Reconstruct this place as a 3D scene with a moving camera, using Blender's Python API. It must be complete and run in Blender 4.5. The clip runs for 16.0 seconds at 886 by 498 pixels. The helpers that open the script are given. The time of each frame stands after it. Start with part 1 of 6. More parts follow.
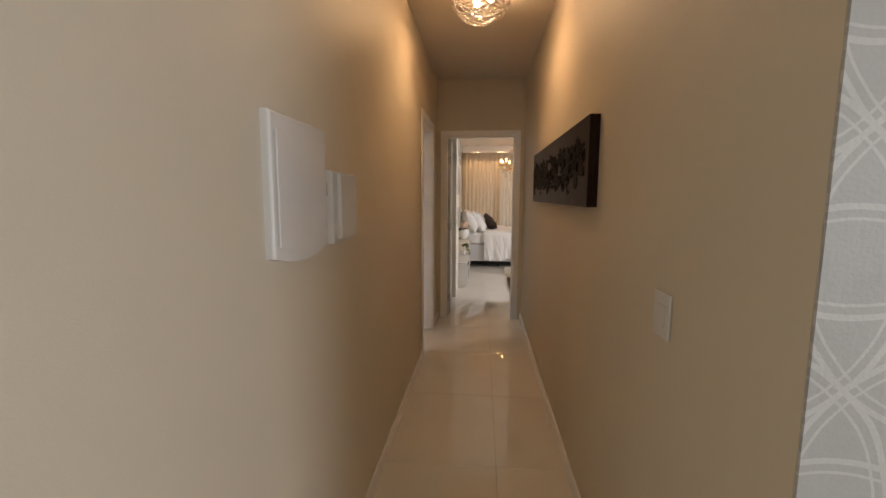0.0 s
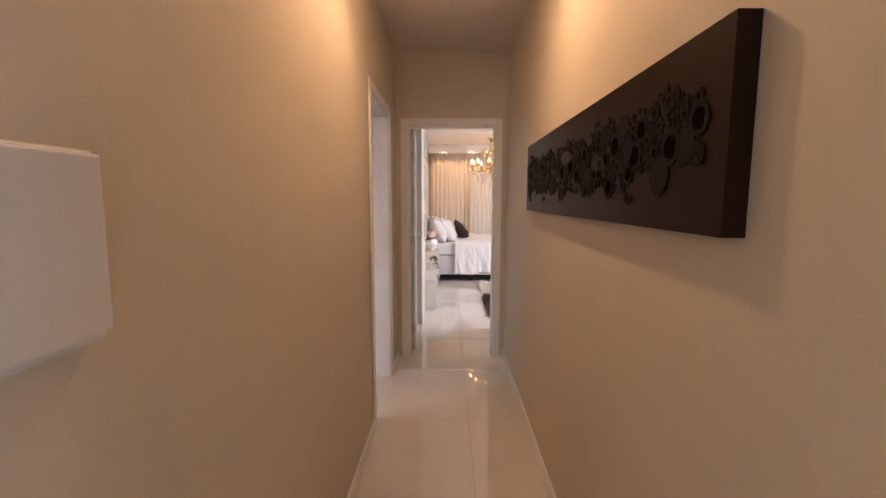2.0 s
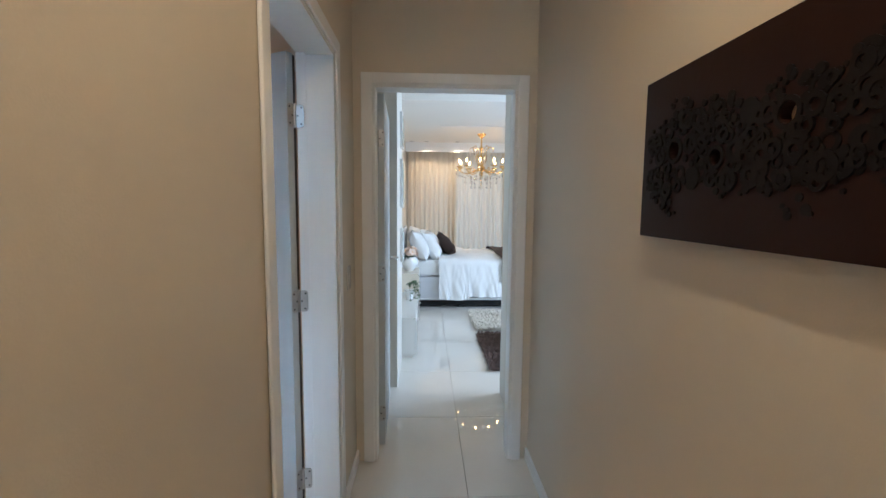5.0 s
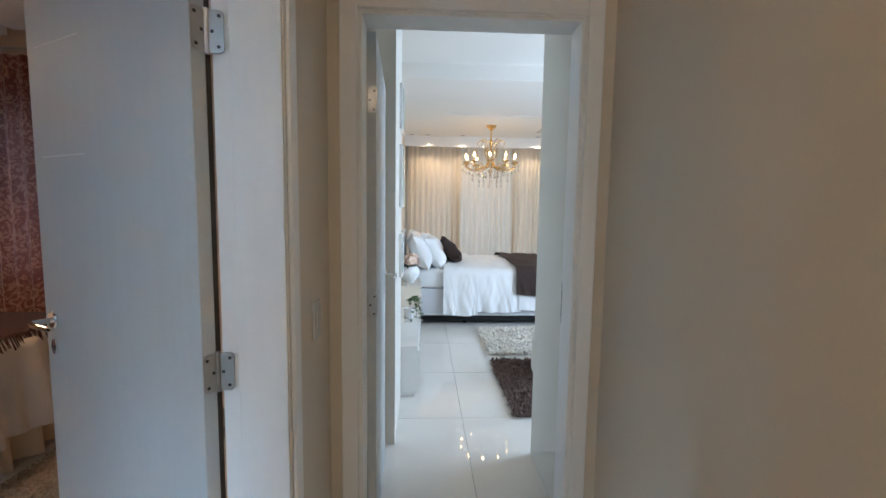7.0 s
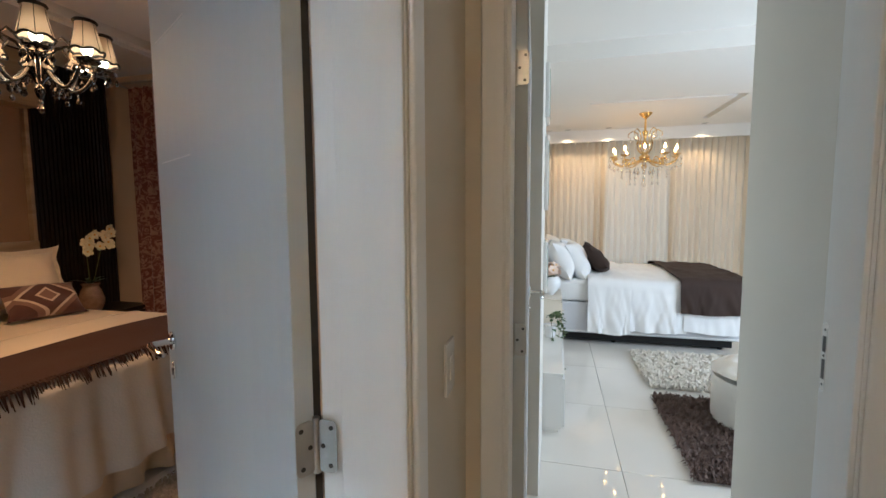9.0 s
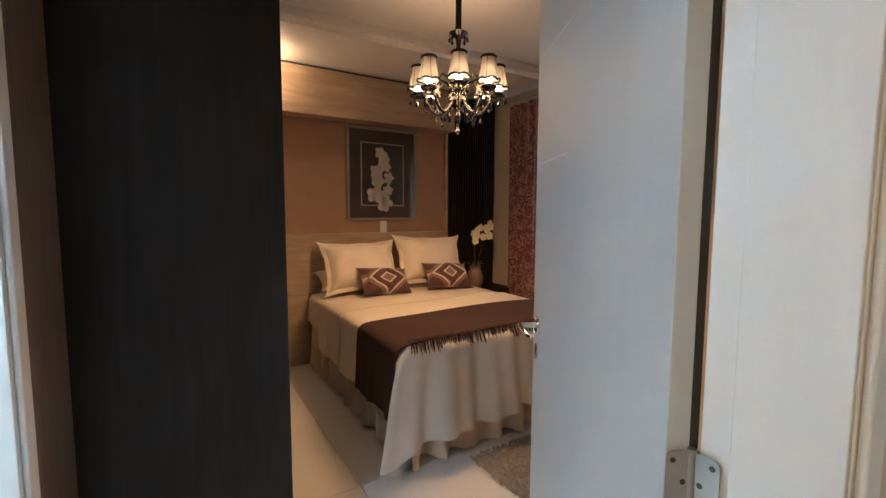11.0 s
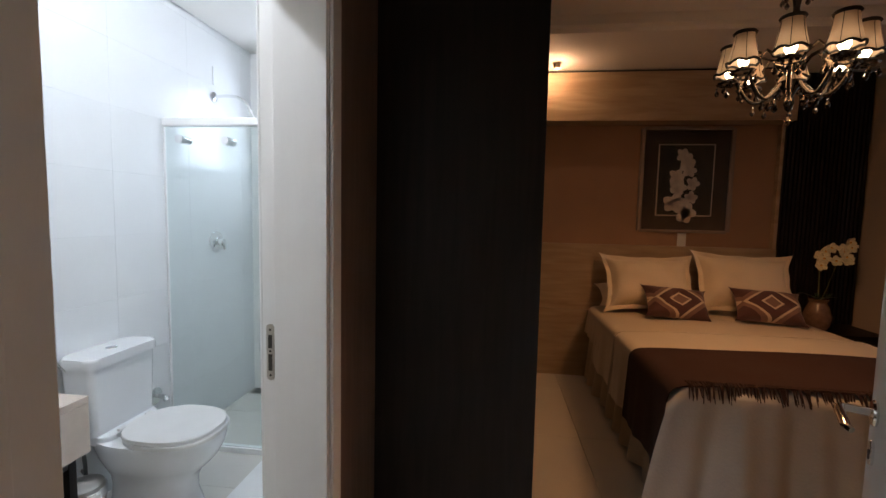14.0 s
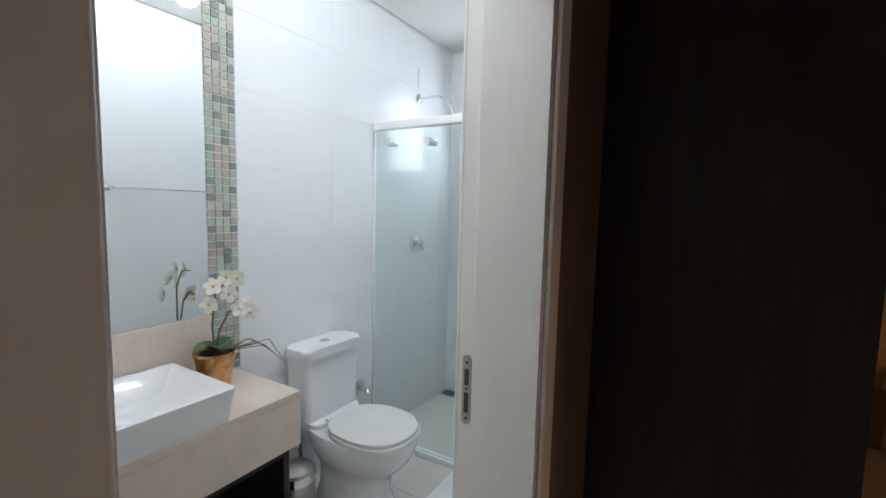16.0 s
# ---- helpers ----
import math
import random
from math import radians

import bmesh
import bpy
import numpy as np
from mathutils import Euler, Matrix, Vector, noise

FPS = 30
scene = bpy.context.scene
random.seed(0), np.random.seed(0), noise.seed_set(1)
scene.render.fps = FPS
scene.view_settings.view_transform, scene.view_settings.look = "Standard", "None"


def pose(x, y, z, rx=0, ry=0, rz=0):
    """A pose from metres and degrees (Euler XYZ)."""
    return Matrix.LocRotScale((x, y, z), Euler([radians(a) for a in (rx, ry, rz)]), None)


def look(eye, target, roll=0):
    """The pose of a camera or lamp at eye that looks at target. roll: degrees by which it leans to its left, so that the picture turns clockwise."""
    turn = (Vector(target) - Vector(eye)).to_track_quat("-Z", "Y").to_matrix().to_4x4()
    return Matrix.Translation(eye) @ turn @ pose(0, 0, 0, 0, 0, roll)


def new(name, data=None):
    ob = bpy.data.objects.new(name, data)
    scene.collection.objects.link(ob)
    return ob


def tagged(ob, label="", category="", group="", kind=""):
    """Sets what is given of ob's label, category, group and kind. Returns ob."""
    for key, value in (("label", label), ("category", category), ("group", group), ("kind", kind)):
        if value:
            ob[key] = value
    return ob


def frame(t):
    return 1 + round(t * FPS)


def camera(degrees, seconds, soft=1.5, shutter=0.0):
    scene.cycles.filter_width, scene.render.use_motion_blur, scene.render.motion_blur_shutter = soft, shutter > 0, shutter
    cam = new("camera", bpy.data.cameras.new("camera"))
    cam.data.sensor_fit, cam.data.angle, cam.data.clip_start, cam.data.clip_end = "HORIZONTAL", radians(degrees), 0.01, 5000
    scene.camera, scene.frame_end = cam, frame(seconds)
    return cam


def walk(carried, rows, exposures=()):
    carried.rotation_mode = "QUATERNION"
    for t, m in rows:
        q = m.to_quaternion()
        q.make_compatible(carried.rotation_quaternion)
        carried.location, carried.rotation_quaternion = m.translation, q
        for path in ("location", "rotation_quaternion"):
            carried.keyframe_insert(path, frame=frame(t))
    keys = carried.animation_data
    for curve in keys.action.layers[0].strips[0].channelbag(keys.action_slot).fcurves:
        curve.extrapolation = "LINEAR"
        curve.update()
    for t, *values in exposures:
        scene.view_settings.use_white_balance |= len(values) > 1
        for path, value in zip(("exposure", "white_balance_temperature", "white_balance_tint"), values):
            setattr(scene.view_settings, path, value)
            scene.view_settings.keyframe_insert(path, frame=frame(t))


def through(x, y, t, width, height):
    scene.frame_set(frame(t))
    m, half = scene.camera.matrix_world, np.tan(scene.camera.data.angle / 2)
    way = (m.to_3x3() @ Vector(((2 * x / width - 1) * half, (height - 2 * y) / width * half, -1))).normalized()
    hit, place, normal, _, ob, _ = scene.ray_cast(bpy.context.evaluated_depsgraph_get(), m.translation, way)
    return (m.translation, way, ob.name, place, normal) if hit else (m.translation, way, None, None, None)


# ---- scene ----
cam = camera(91.6, 16.0)
PATH = [
    (0, (0.693, -4.977, 1.431), (0.518, -2.999, 1.187), 0.2),
    (0.5, (0.709, -4.716, 1.437), (0.56, -2.735, 1.201), 0.1),
    (1, (0.652, -4.44, 1.44), (0.526, -2.457, 1.21), -0.0),
    (1.5, (0.63, -4.186, 1.437), (0.556, -2.201, 1.209), 0.1),
    (2, (0.656, -3.895, 1.452), (0.628, -1.908, 1.225), 0.1),
    (2.5, (0.619, -3.609, 1.449), (0.62, -1.622, 1.225), 0.2),
    (3, (0.587, -3.371, 1.466), (0.612, -1.383, 1.254), 0.5),
    (3.5, (0.589, -3.119, 1.478), (0.644, -1.131, 1.266), 0.2),
    (5.8, (0.523, -1.95, 1.451), (0.612, 0.039, 1.264), 0.6),
    (6, (0.501, -1.847, 1.454), (0.593, 0.142, 1.267), 0.6),
    (6.5, (0.478, -1.673, 1.445), (0.574, 0.316, 1.261), 0.6),
    (7, (0.51, -1.515, 1.443), (0.601, 0.474, 1.258), 0.8),
    (7.5, (0.527, -1.39, 1.439), (0.532, 0.602, 1.257), 0.5),
    (8, (0.45, -1.214, 1.431), (0.358, 0.776, 1.251), 0.5),
    (8.2, (0.43, -1.173, 1.438), (0.305, 0.815, 1.26), 0.3),
    (10.3, (0.386, -1.091, 1.444), (-0.991, 0.349, 1.27), -0.2),
    (10.5, (0.357, -1.098, 1.44), (-1.117, 0.241, 1.263), -0.1),
    (11, (0.33, -1.099, 1.433), (-1.361, -0.044, 1.263), 0.2),
    (11.5, (0.326, -1.021, 1.436), (-1.554, -0.361, 1.261), 0.1),
    (12, (0.353, -0.964, 1.441), (-1.622, -0.697, 1.262), 0.4),
    (12.5, (0.384, -0.926, 1.455), (-1.608, -0.92, 1.279), 0.8),
    (13, (0.374, -0.915, 1.459), (-1.614, -1.039, 1.286), 1.1),
    (13.5, (0.36, -0.896, 1.478), (-1.624, -1.086, 1.31), 1.1),
    (14, (0.309, -0.923, 1.468), (-1.67, -1.161, 1.307), 1.2),
    (14.5, (0.199, -1.013, 1.474), (-1.757, -1.393, 1.308), 1.4),
    (15, (0.116, -1.109, 1.477), (-1.792, -1.682, 1.304), 1.3),
    (15.5, (0.076, -1.122, 1.475), (-1.747, -1.925, 1.299), 1.2),
    (16, (0.02, -1.108, 1.481), (-1.682, -2.142, 1.298), 1.3),
]
walk(cam, [(t, look(e, g, r)) for t, e, g, r in PATH], [
    (0, 0.24, 6600, 17), (0.5, 0.42, 7000, 22), (1, 0.6, 7250, 26), (1.5, 0.8, 6850, 30), (2, 0.87, 6150, 27), (2.5, 0.83, 5700, 17), (3, 0.83, 5300, 10), (3.5, 0.9, 4950, 6), (6, 0.88, 4550, 3), (7, 0.87, 4700, 4), (8.2, 0.78, 5100, 5),
    (10.3, 1.2, 4900, 1), (11, 1.4, 4980, 2), (11.5, 0.9, 5050, 3), (12, 0.1, 5150, 8), (12.5, -0.05, 5550, 11), (13.5, 0.05, 6100, 16), (14.5, -0.12, 6050, 15), (16, -0.25, 6150, 12)])

# ---- light ----
world = bpy.data.worlds.new("world")
scene.world = world
world.use_nodes = True
wn = world.node_tree.nodes
sky = wn.new("ShaderNodeTexSky")
sky.sky_type, sky.sun_disc, sky.sun_elevation, sky.sun_rotation = "NISHITA", False, radians(40), radians(20)
world.node_tree.links.new(sky.outputs[0], wn["Background"].inputs[0])
wn["Background"].inputs[1].default_value = 0.1


def lamp(name, kind, at, power, color, target=None, **settings):
    data = bpy.data.lights.new(name, kind)
    data.energy, data.color = power, color
    ob = new(name, data)
    ob.matrix_world = look(at, target) if target else Matrix.Translation(at)
    if kind == "AREA":
        data.shape, data.size, data.size_y = "RECTANGLE", settings["w"], settings["h"]
    if kind == "POINT":
        data.shadow_soft_size = settings.get("r", 0.05)
    if kind == "SPOT":
        data.spot_size, data.spot_blend, data.shadow_soft_size = radians(settings.get("cone", 70)), 0.6, 0.02
    return ob


DAY, COOL, WARM = (1.0, 0.97, 0.93), (0.80, 0.90, 1.0), (1.0, 0.62, 0.30)
lamp("daylight_living_window", "AREA", (4.9, -7.0, 1.5), 72, (0.88, 0.95, 1.0), (0, -6.4, 1.4), w=2.4, h=2.0)
lamp("daylight_white_bedroom", "AREA", (2.2, 6.36, 1.3), 7, (1, 0.95, 0.88), (2.2, 0, 1.2), w=3.4, h=2.3)
# side light from an unseen window, placed to brighten the cabinet end and bed
lamp("added_daylight_bedroom_side", "AREA", (3.95, 1.7, 1.5), 52, DAY, (0, 2.0, 1.2), w=2.0, h=1.8)
lamp("daylight_bathroom_window", "AREA", (-2.93, -2.42, 2.1), 6, (0.82, 0.92, 1.0), (0, -2.3, 1.5), w=0.36, h=0.6)
# unseen lamps; number and places chosen to light the jamb and walls evenly
for x, power in ((-0.25, 25), (-1.35, 15)):
    lamp("bathroom_unseen_light", "POINT", (x, -2.10, 2.62), power, (0.87, 0.95, 1.0), r=0.06)
lamp("daylight_suite_window", "AREA", (-2.3, 2.25, 1.5), 6, COOL, (-2.3, 0, 1.4), w=1.2, h=1.2)
lamp("corridor_bulb", "POINT", (0.672, -2.15, 2.60), 16.5, WARM, r=0.03)
for x in (0.57, 1.14, 2.40):
    lamp("curtain_downlight_beam", "SPOT", (x, 5.72, 2.64), 13, (1.0, 0.62, 0.31), (x, 5.78, 0), cone=110)
lamp("suite_bulbs", "POINT", (-1.965, 0.44, 2.18), 5, (1.0, 0.48, 0.18), r=0.2)
lamp("suite_shaded_light", "SPOT", (-1.965, 0.44, 1.95), 31, (1.0, 0.48, 0.18), (-1.965, 0.44, 0), cone=168).data.shadow_soft_size = 0.15
lamp("suite_downlight_beam", "POINT", (-3.42, -0.46, 2.655), 5, (1, 0.55, 0.26), r=0.02)

# ---- materials ----


def rgb(c):
    return (*c, 1.0)


def material(name, color, rough=0.5, metal=0.0, var=0.08, scale=6.0, bump=0.0, bump_scale=120.0, coat=0.0, sheen=0.0, spread=0.0, transmission=0.0, subsurface=0.0, stretch=(1, 1, 1)):
    """Principled surface with broad mottling, fine grain and fine relief."""
    m = bpy.data.materials.new(name)
    m.use_nodes = True
    n, l = m.node_tree.nodes, m.node_tree.links
    b = n["Principled BSDF"]
    b.inputs["Roughness"].default_value, b.inputs["Metallic"].default_value = rough, metal
    b.inputs["Coat Weight"].default_value, b.inputs["Sheen Weight"].default_value = coat, sheen
    b.inputs["Coat Roughness"].default_value = 0.05
    b.inputs["Transmission Weight"].default_value = transmission
    co = n.new("ShaderNodeTexCoord")
    mp = n.new("ShaderNodeMapping")
    mp.inputs["Scale"].default_value = stretch
    l.new(co.outputs["Object"], mp.inputs[0])
    broad, fine = n.new("ShaderNodeTexNoise"), n.new("ShaderNodeTexNoise")
    broad.inputs["Scale"].default_value, broad.inputs["Detail"].default_value = scale, 4
    fine.inputs["Scale"].default_value, fine.inputs["Detail"].default_value = bump_scale, 3
    l.new(mp.outputs[0], broad.inputs["Vector"])
    l.new(mp.outputs[0], fine.inputs["Vector"])
    add = n.new("ShaderNodeMath")
    add.operation = "MULTIPLY_ADD"
    l.new(fine.outputs["Fac"], add.inputs[0])
    add.inputs[1].default_value = 0.35
    l.new(broad.outputs["Fac"], add.inputs[2])
    ramp = n.new("ShaderNodeMapRange")
    ramp.inputs["From Min"].default_value, ramp.inputs["From Max"].default_value = 0.35, 1.0
    ramp.inputs["To Min"].default_value, ramp.inputs["To Max"].default_value = 1 - var, 1 + var
    l.new(add.outputs[0], ramp.inputs["Value"])
    hsv = n.new("ShaderNodeHueSaturation")
    hsv.inputs["Color"].default_value = rgb(color)
    value = ramp.outputs["Result"]
    if spread:
        info, mul = n.new("ShaderNodeObjectInfo"), n.new("ShaderNodeMapRange")
        mul.inputs["To Min"].default_value, mul.inputs["To Max"].default_value = 1 - spread, 1 + spread
        l.new(info.outputs["Random"], mul.inputs["Value"])
        both = n.new("ShaderNodeMath")
        both.operation = "MULTIPLY"
        l.new(value, both.inputs[0])
        l.new(mul.outputs["Result"], both.inputs[1])
        value = both.outputs[0]
    l.new(value, hsv.inputs["Value"])
    l.new(hsv.outputs[0], b.inputs["Base Color"])
    rr = n.new("ShaderNodeMapRange")
    rr.inputs["To Min"].default_value, rr.inputs["To Max"].default_value = rough * 0.85, min(1, rough * 1.15)
    l.new(broad.outputs["Fac"], rr.inputs["Value"])
    l.new(rr.outputs["Result"], b.inputs["Roughness"])
    if bump:
        bp = n.new("ShaderNodeBump")
        bp.inputs["Strength"].default_value, bp.inputs["Distance"].default_value = bump, 0.002
        l.new(fine.outputs["Fac"], bp.inputs["Height"])
        l.new(bp.outputs[0], b.inputs["Normal"])
    return m


def glow(name, color, strength):
    m = bpy.data.materials.new(name)
    m.use_nodes = True
    b = m.node_tree.nodes["Principled BSDF"]
    b.inputs["Base Color"].default_value = rgb(color)
    b.inputs["Emission Color"].default_value = rgb(color)
    b.inputs["Emission Strength"].default_value = strength
    return m


def glass(name, color=(1, 1, 1), rough=0.0):
    m = bpy.data.materials.new(name)
    m.use_nodes = True
    b = m.node_tree.nodes["Principled BSDF"]
    b.inputs["Base Color"].default_value = rgb(color)
    b.inputs["Roughness"].default_value = rough
    b.inputs["Transmission Weight"].default_value = 1.0
    b.inputs["IOR"].default_value = 1.45
    return m


def fabric(name, color, through=0.0, var=0.08, bump=0.4, weave=500.0, sheen=0.2, scale=5.0):
    """Cloth; a share of the light passes through it."""
    m = material(name, color, 0.9, 0, var, scale, bump, weave, sheen=sheen)
    if through:
        n, l = m.node_tree.nodes, m.node_tree.links
        t, mix = n.new("ShaderNodeBsdfTranslucent"), n.new("ShaderNodeMixShader")
        t.inputs["Color"].default_value = rgb(color)
        mix.inputs[0].default_value = through
        l.new(n["Principled BSDF"].outputs[0], mix.inputs[1])
        l.new(t.outputs[0], mix.inputs[2])
        l.new(mix.outputs[0], n["Material Output"].inputs["Surface"])
    return m


def wood(name, dark, light, rough=0.45, along=(1, 12, 12), scale=3.0, coat=0.0):
    m = material(name, light, rough, 0, 0.06, 4, 0.12, 60, coat=coat, stretch=along)
    n, l = m.node_tree.nodes, m.node_tree.links
    w = n.new("ShaderNodeTexNoise")
    w.inputs["Scale"].default_value, w.inputs["Detail"].default_value, w.inputs["Distortion"].default_value = scale, 6, 0.6
    mp = [k for k in n if k.bl_idname == "ShaderNodeMapping"][0]
    l.new(mp.outputs[0], w.inputs["Vector"])
    cr = n.new("ShaderNodeValToRGB")
    cr.color_ramp.elements[0].position, cr.color_ramp.elements[1].position = 0.3, 0.7
    cr.color_ramp.elements[0].color, cr.color_ramp.elements[1].color = rgb(dark), rgb(light)
    l.new(w.outputs["Fac"], cr.inputs["Fac"])
    hsv = [k for k in n if k.bl_idname == "ShaderNodeHueSaturation"][0]
    l.new(cr.outputs[0], hsv.inputs["Color"])
    return m


PAINT = material("beige_wall_paint", (0.65, 0.58, 0.465), 0.55, var=0.05, scale=1.3, bump=0.15, bump_scale=260)
PAINT_LIGHT = material("pale_wall_paint", (0.72, 0.69, 0.62), 0.55, var=0.05, scale=1.3, bump=0.15, bump_scale=260)
PAINT_SUITE = material("warm_beige_suite_paint", (0.56, 0.45, 0.35), 0.6, var=0.05, scale=1.3, bump=0.15, bump_scale=260)
CEILING = material("white_gypsum_ceiling", (0.80, 0.78, 0.74), 0.7, var=0.03, scale=1.0, bump=0.1)
CEILING_CORRIDOR = material("beige_gypsum_ceiling", (0.70, 0.62, 0.52), 0.7, var=0.03, scale=1.0, bump=0.1)
TRIM = material("white_lacquered_trim", (0.84, 0.84, 0.83), 0.35, var=0.03, scale=3, bump=0.05, bump_scale=90, stretch=(6, 6, 0.6))
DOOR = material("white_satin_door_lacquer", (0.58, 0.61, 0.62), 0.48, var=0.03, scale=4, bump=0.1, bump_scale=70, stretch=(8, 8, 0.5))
FLOOR = material("polished_porcelain_tile", (0.72, 0.69, 0.63), 0.018, var=0.05, scale=2.2, bump=0.0, spread=0.02)
FLOOR.node_tree.nodes["Principled BSDF"].inputs["IOR"].default_value = 1.62
GROUT = material("pale_grey_grout", (0.52, 0.48, 0.42), 0.9, var=0.15, scale=30)
STEEL = material("brushed_steel", (0.52, 0.50, 0.47), 0.34, 1.0, 0.1, 20, 0.1, 300)
CHROME = material("chrome", (0.80, 0.80, 0.80), 0.08, 1.0, 0.03, 20)
DARK_STEEL = material("dark_slot", (0.05, 0.045, 0.04), 0.6)
WHITE_PLASTIC = material("white_plastic", (0.72, 0.71, 0.69), 0.25, var=0.03, scale=8)
WENGE = wood("dark_wenge_veneer", (0.009, 0.007, 0.0065), (0.020, 0.015, 0.013), 0.5, (10, 10, 0.7), 3.0)
WENGE.node_tree.nodes["Principled BSDF"].inputs["Specular IOR Level"].default_value = 0.3
TILE = material("white_satin_wall_tile", (0.80, 0.81, 0.81), 0.16, var=0.03, scale=3, spread=0.012)
JOINT = material("pale_joint", (0.77, 0.78, 0.78), 0.9)

# ---- mesh helpers ----


def box(bm, x0, y0, z0, x1, y1, z1, bevel=0.0, m=None):
    made = bmesh.ops.create_cube(bm, size=1.0)
    vs = made["verts"]
    for v in vs:
        v.co = Vector(((x0 + x1) / 2 + v.co.x * (x1 - x0), (y0 + y1) / 2 + v.co.y * (y1 - y0), (z0 + z1) / 2 + v.co.z * (z1 - z0)))
    if bevel:
        es = list({e for v in vs for e in v.link_edges})
        vs = list({v for f in bmesh.ops.bevel(bm, geom=es, offset=bevel, segments=2, profile=0.5, affect="EDGES")["faces"] for v in f.verts} | {v for v in vs if v.is_valid})
    if m is not None:
        bmesh.ops.transform(bm, matrix=m, verts=[v for v in vs if v.is_valid])
    return bm


def a_box(*a, **k):
    return box(bmesh.new(), *a, **k)


def lathe(bm, profile, seg=32, m=None, ripple=0.0, waves=0, caps=True):
    """Turns a profile of (radius, height) round the z axis."""
    rings = []
    for r, z in profile:
        ring = []
        for i in range(seg):
            a = 2 * math.pi * i / seg
            q = r * (1 + ripple * math.cos(waves * a))
            ring.append(bm.verts.new((q * math.cos(a), q * math.sin(a), z)))
        rings.append(ring)
    for a, b in zip(rings, rings[1:]):
        for i in range(seg):
            j = (i + 1) % seg
            bm.faces.new((a[i], a[j], b[j], b[i]))
    if caps and profile[0][0] > 1e-4:
        bm.faces.new(rings[0][::-1])
    if caps and profile[-1][0] > 1e-4:
        bm.faces.new(rings[-1])
    vs = [v for ring in rings for v in ring]
    if m is not None:
        bmesh.ops.transform(bm, matrix=m, verts=vs)
    return bm


def a_lathe(profile, seg=32, m=None, **k):
    return lathe(bmesh.new(), profile, seg, m, **k)


def tube(bm, points, r, seg=8, m=None, closed=False):
    """A round bar along points; r is one radius or one for each point."""
    pts = [Vector(p) for p in points]
    rs = r if isinstance(r, (list, tuple)) else [r] * len(pts)
    rings, n = [], len(pts)
    up = Vector((0, 0, 1))
    prev = None
    for i, p in enumerate(pts):
        d = (pts[(i + 1) % n] - pts[i - 1]) if closed else (pts[min(i + 1, n - 1)] - pts[max(i - 1, 0)])
        d = d.normalized() if d.length > 1e-9 else up
        if prev is None:
            side = d.cross(up) if abs(d.z) < 0.95 else d.cross(Vector((1, 0, 0)))
        else:
            side = prev - d * prev.dot(d)
        side.normalize()
        prev = side
        other = d.cross(side)
        rings.append([bm.verts.new(p + rs[i] * (math.cos(2 * math.pi * k / seg) * side + math.sin(2 * math.pi * k / seg) * other)) for k in range(seg)])
    pairs = list(zip(rings, rings[1:])) + ([(rings[-1], rings[0])] if closed else [])
    for a, b in pairs:
        for i in range(seg):
            j = (i + 1) % seg
            bm.faces.new((a[i], a[j], b[j], b[i]))
    if not closed:
        bm.faces.new(rings[0][::-1])
        bm.faces.new(rings[-1])
    if m is not None:
        bmesh.ops.transform(bm, matrix=m, verts=[v for ring in rings for v in ring])
    return bm


def a_tube(*a, **k):
    return tube(bmesh.new(), *a, **k)


def prism(bm, outline, z0, z1, m=None, bevel=0.0):
    """An outline of (x, y) raised from z0 to z1."""
    lo = [bm.verts.new((x, y, z0)) for x, y in outline]
    hi = [bm.verts.new((x, y, z1)) for x, y in outline]
    n = len(lo)
    fs = [bm.faces.new(lo[::-1]), bm.faces.new(hi)]
    for i in range(n):
        fs.append(bm.faces.new((lo[i], lo[(i + 1) % n], hi[(i + 1) % n], hi[i])))
    vs = lo + hi
    if bevel:
        es = list(fs[1].edges)
        got = bmesh.ops.bevel(bm, geom=es, offset=bevel, segments=3, profile=0.5, affect="EDGES")
        vs = [v for v in vs if v.is_valid] + list(got["verts"])
    if m is not None:
        bmesh.ops.transform(bm, matrix=m, verts=list(set(vs)))
    return bm


def a_prism(*a, **k):
    return prism(bmesh.new(), *a, **k)


def rounded(w, h, r, n=5):
    out = []
    for cx, cy, a0 in ((w / 2 - r, h / 2 - r, 0), (r - w / 2, h / 2 - r, 90), (r - w / 2, r - h / 2, 180), (w / 2 - r, r - h / 2, 270)):
        out += [(cx + r * math.cos(radians(a0 + 90 * i / n)), cy + r * math.sin(radians(a0 + 90 * i / n))) for i in range(n + 1)]
    return out


def sheet(bm, nu, nv, f, thick=0.0):
    """A surface f(u, v), u and v from 0 to 1."""
    g = [[bm.verts.new(f(i / nu, j / nv)) for j in range(nv + 1)] for i in range(nu + 1)]
    fs = [bm.faces.new((g[i][j], g[i + 1][j], g[i + 1][j + 1], g[i][j + 1])) for i in range(nu) for j in range(nv)]
    if thick:
        bm.normal_update()
        under = [[bm.verts.new(v.co - v.normal * thick) for v in row] for row in g]
        for i in range(nu):
            for j in range(nv):
                bm.faces.new((under[i][j], under[i][j + 1], under[i + 1][j + 1], under[i + 1][j]))
        rim = [(i, 0) for i in range(nu)] + [(nu, j) for j in range(nv)] + [(i, nv) for i in range(nu, 0, -1)] + [(0, j) for j in range(nv, 0, -1)]
        for (i, j), (k, q) in zip(rim, rim[1:] + rim[:1]):
            bm.faces.new((g[i][j], g[k][q], under[k][q], under[i][j]))
    return bm


def a_sheet(*a, **k):
    return sheet(bmesh.new(), *a, **k)


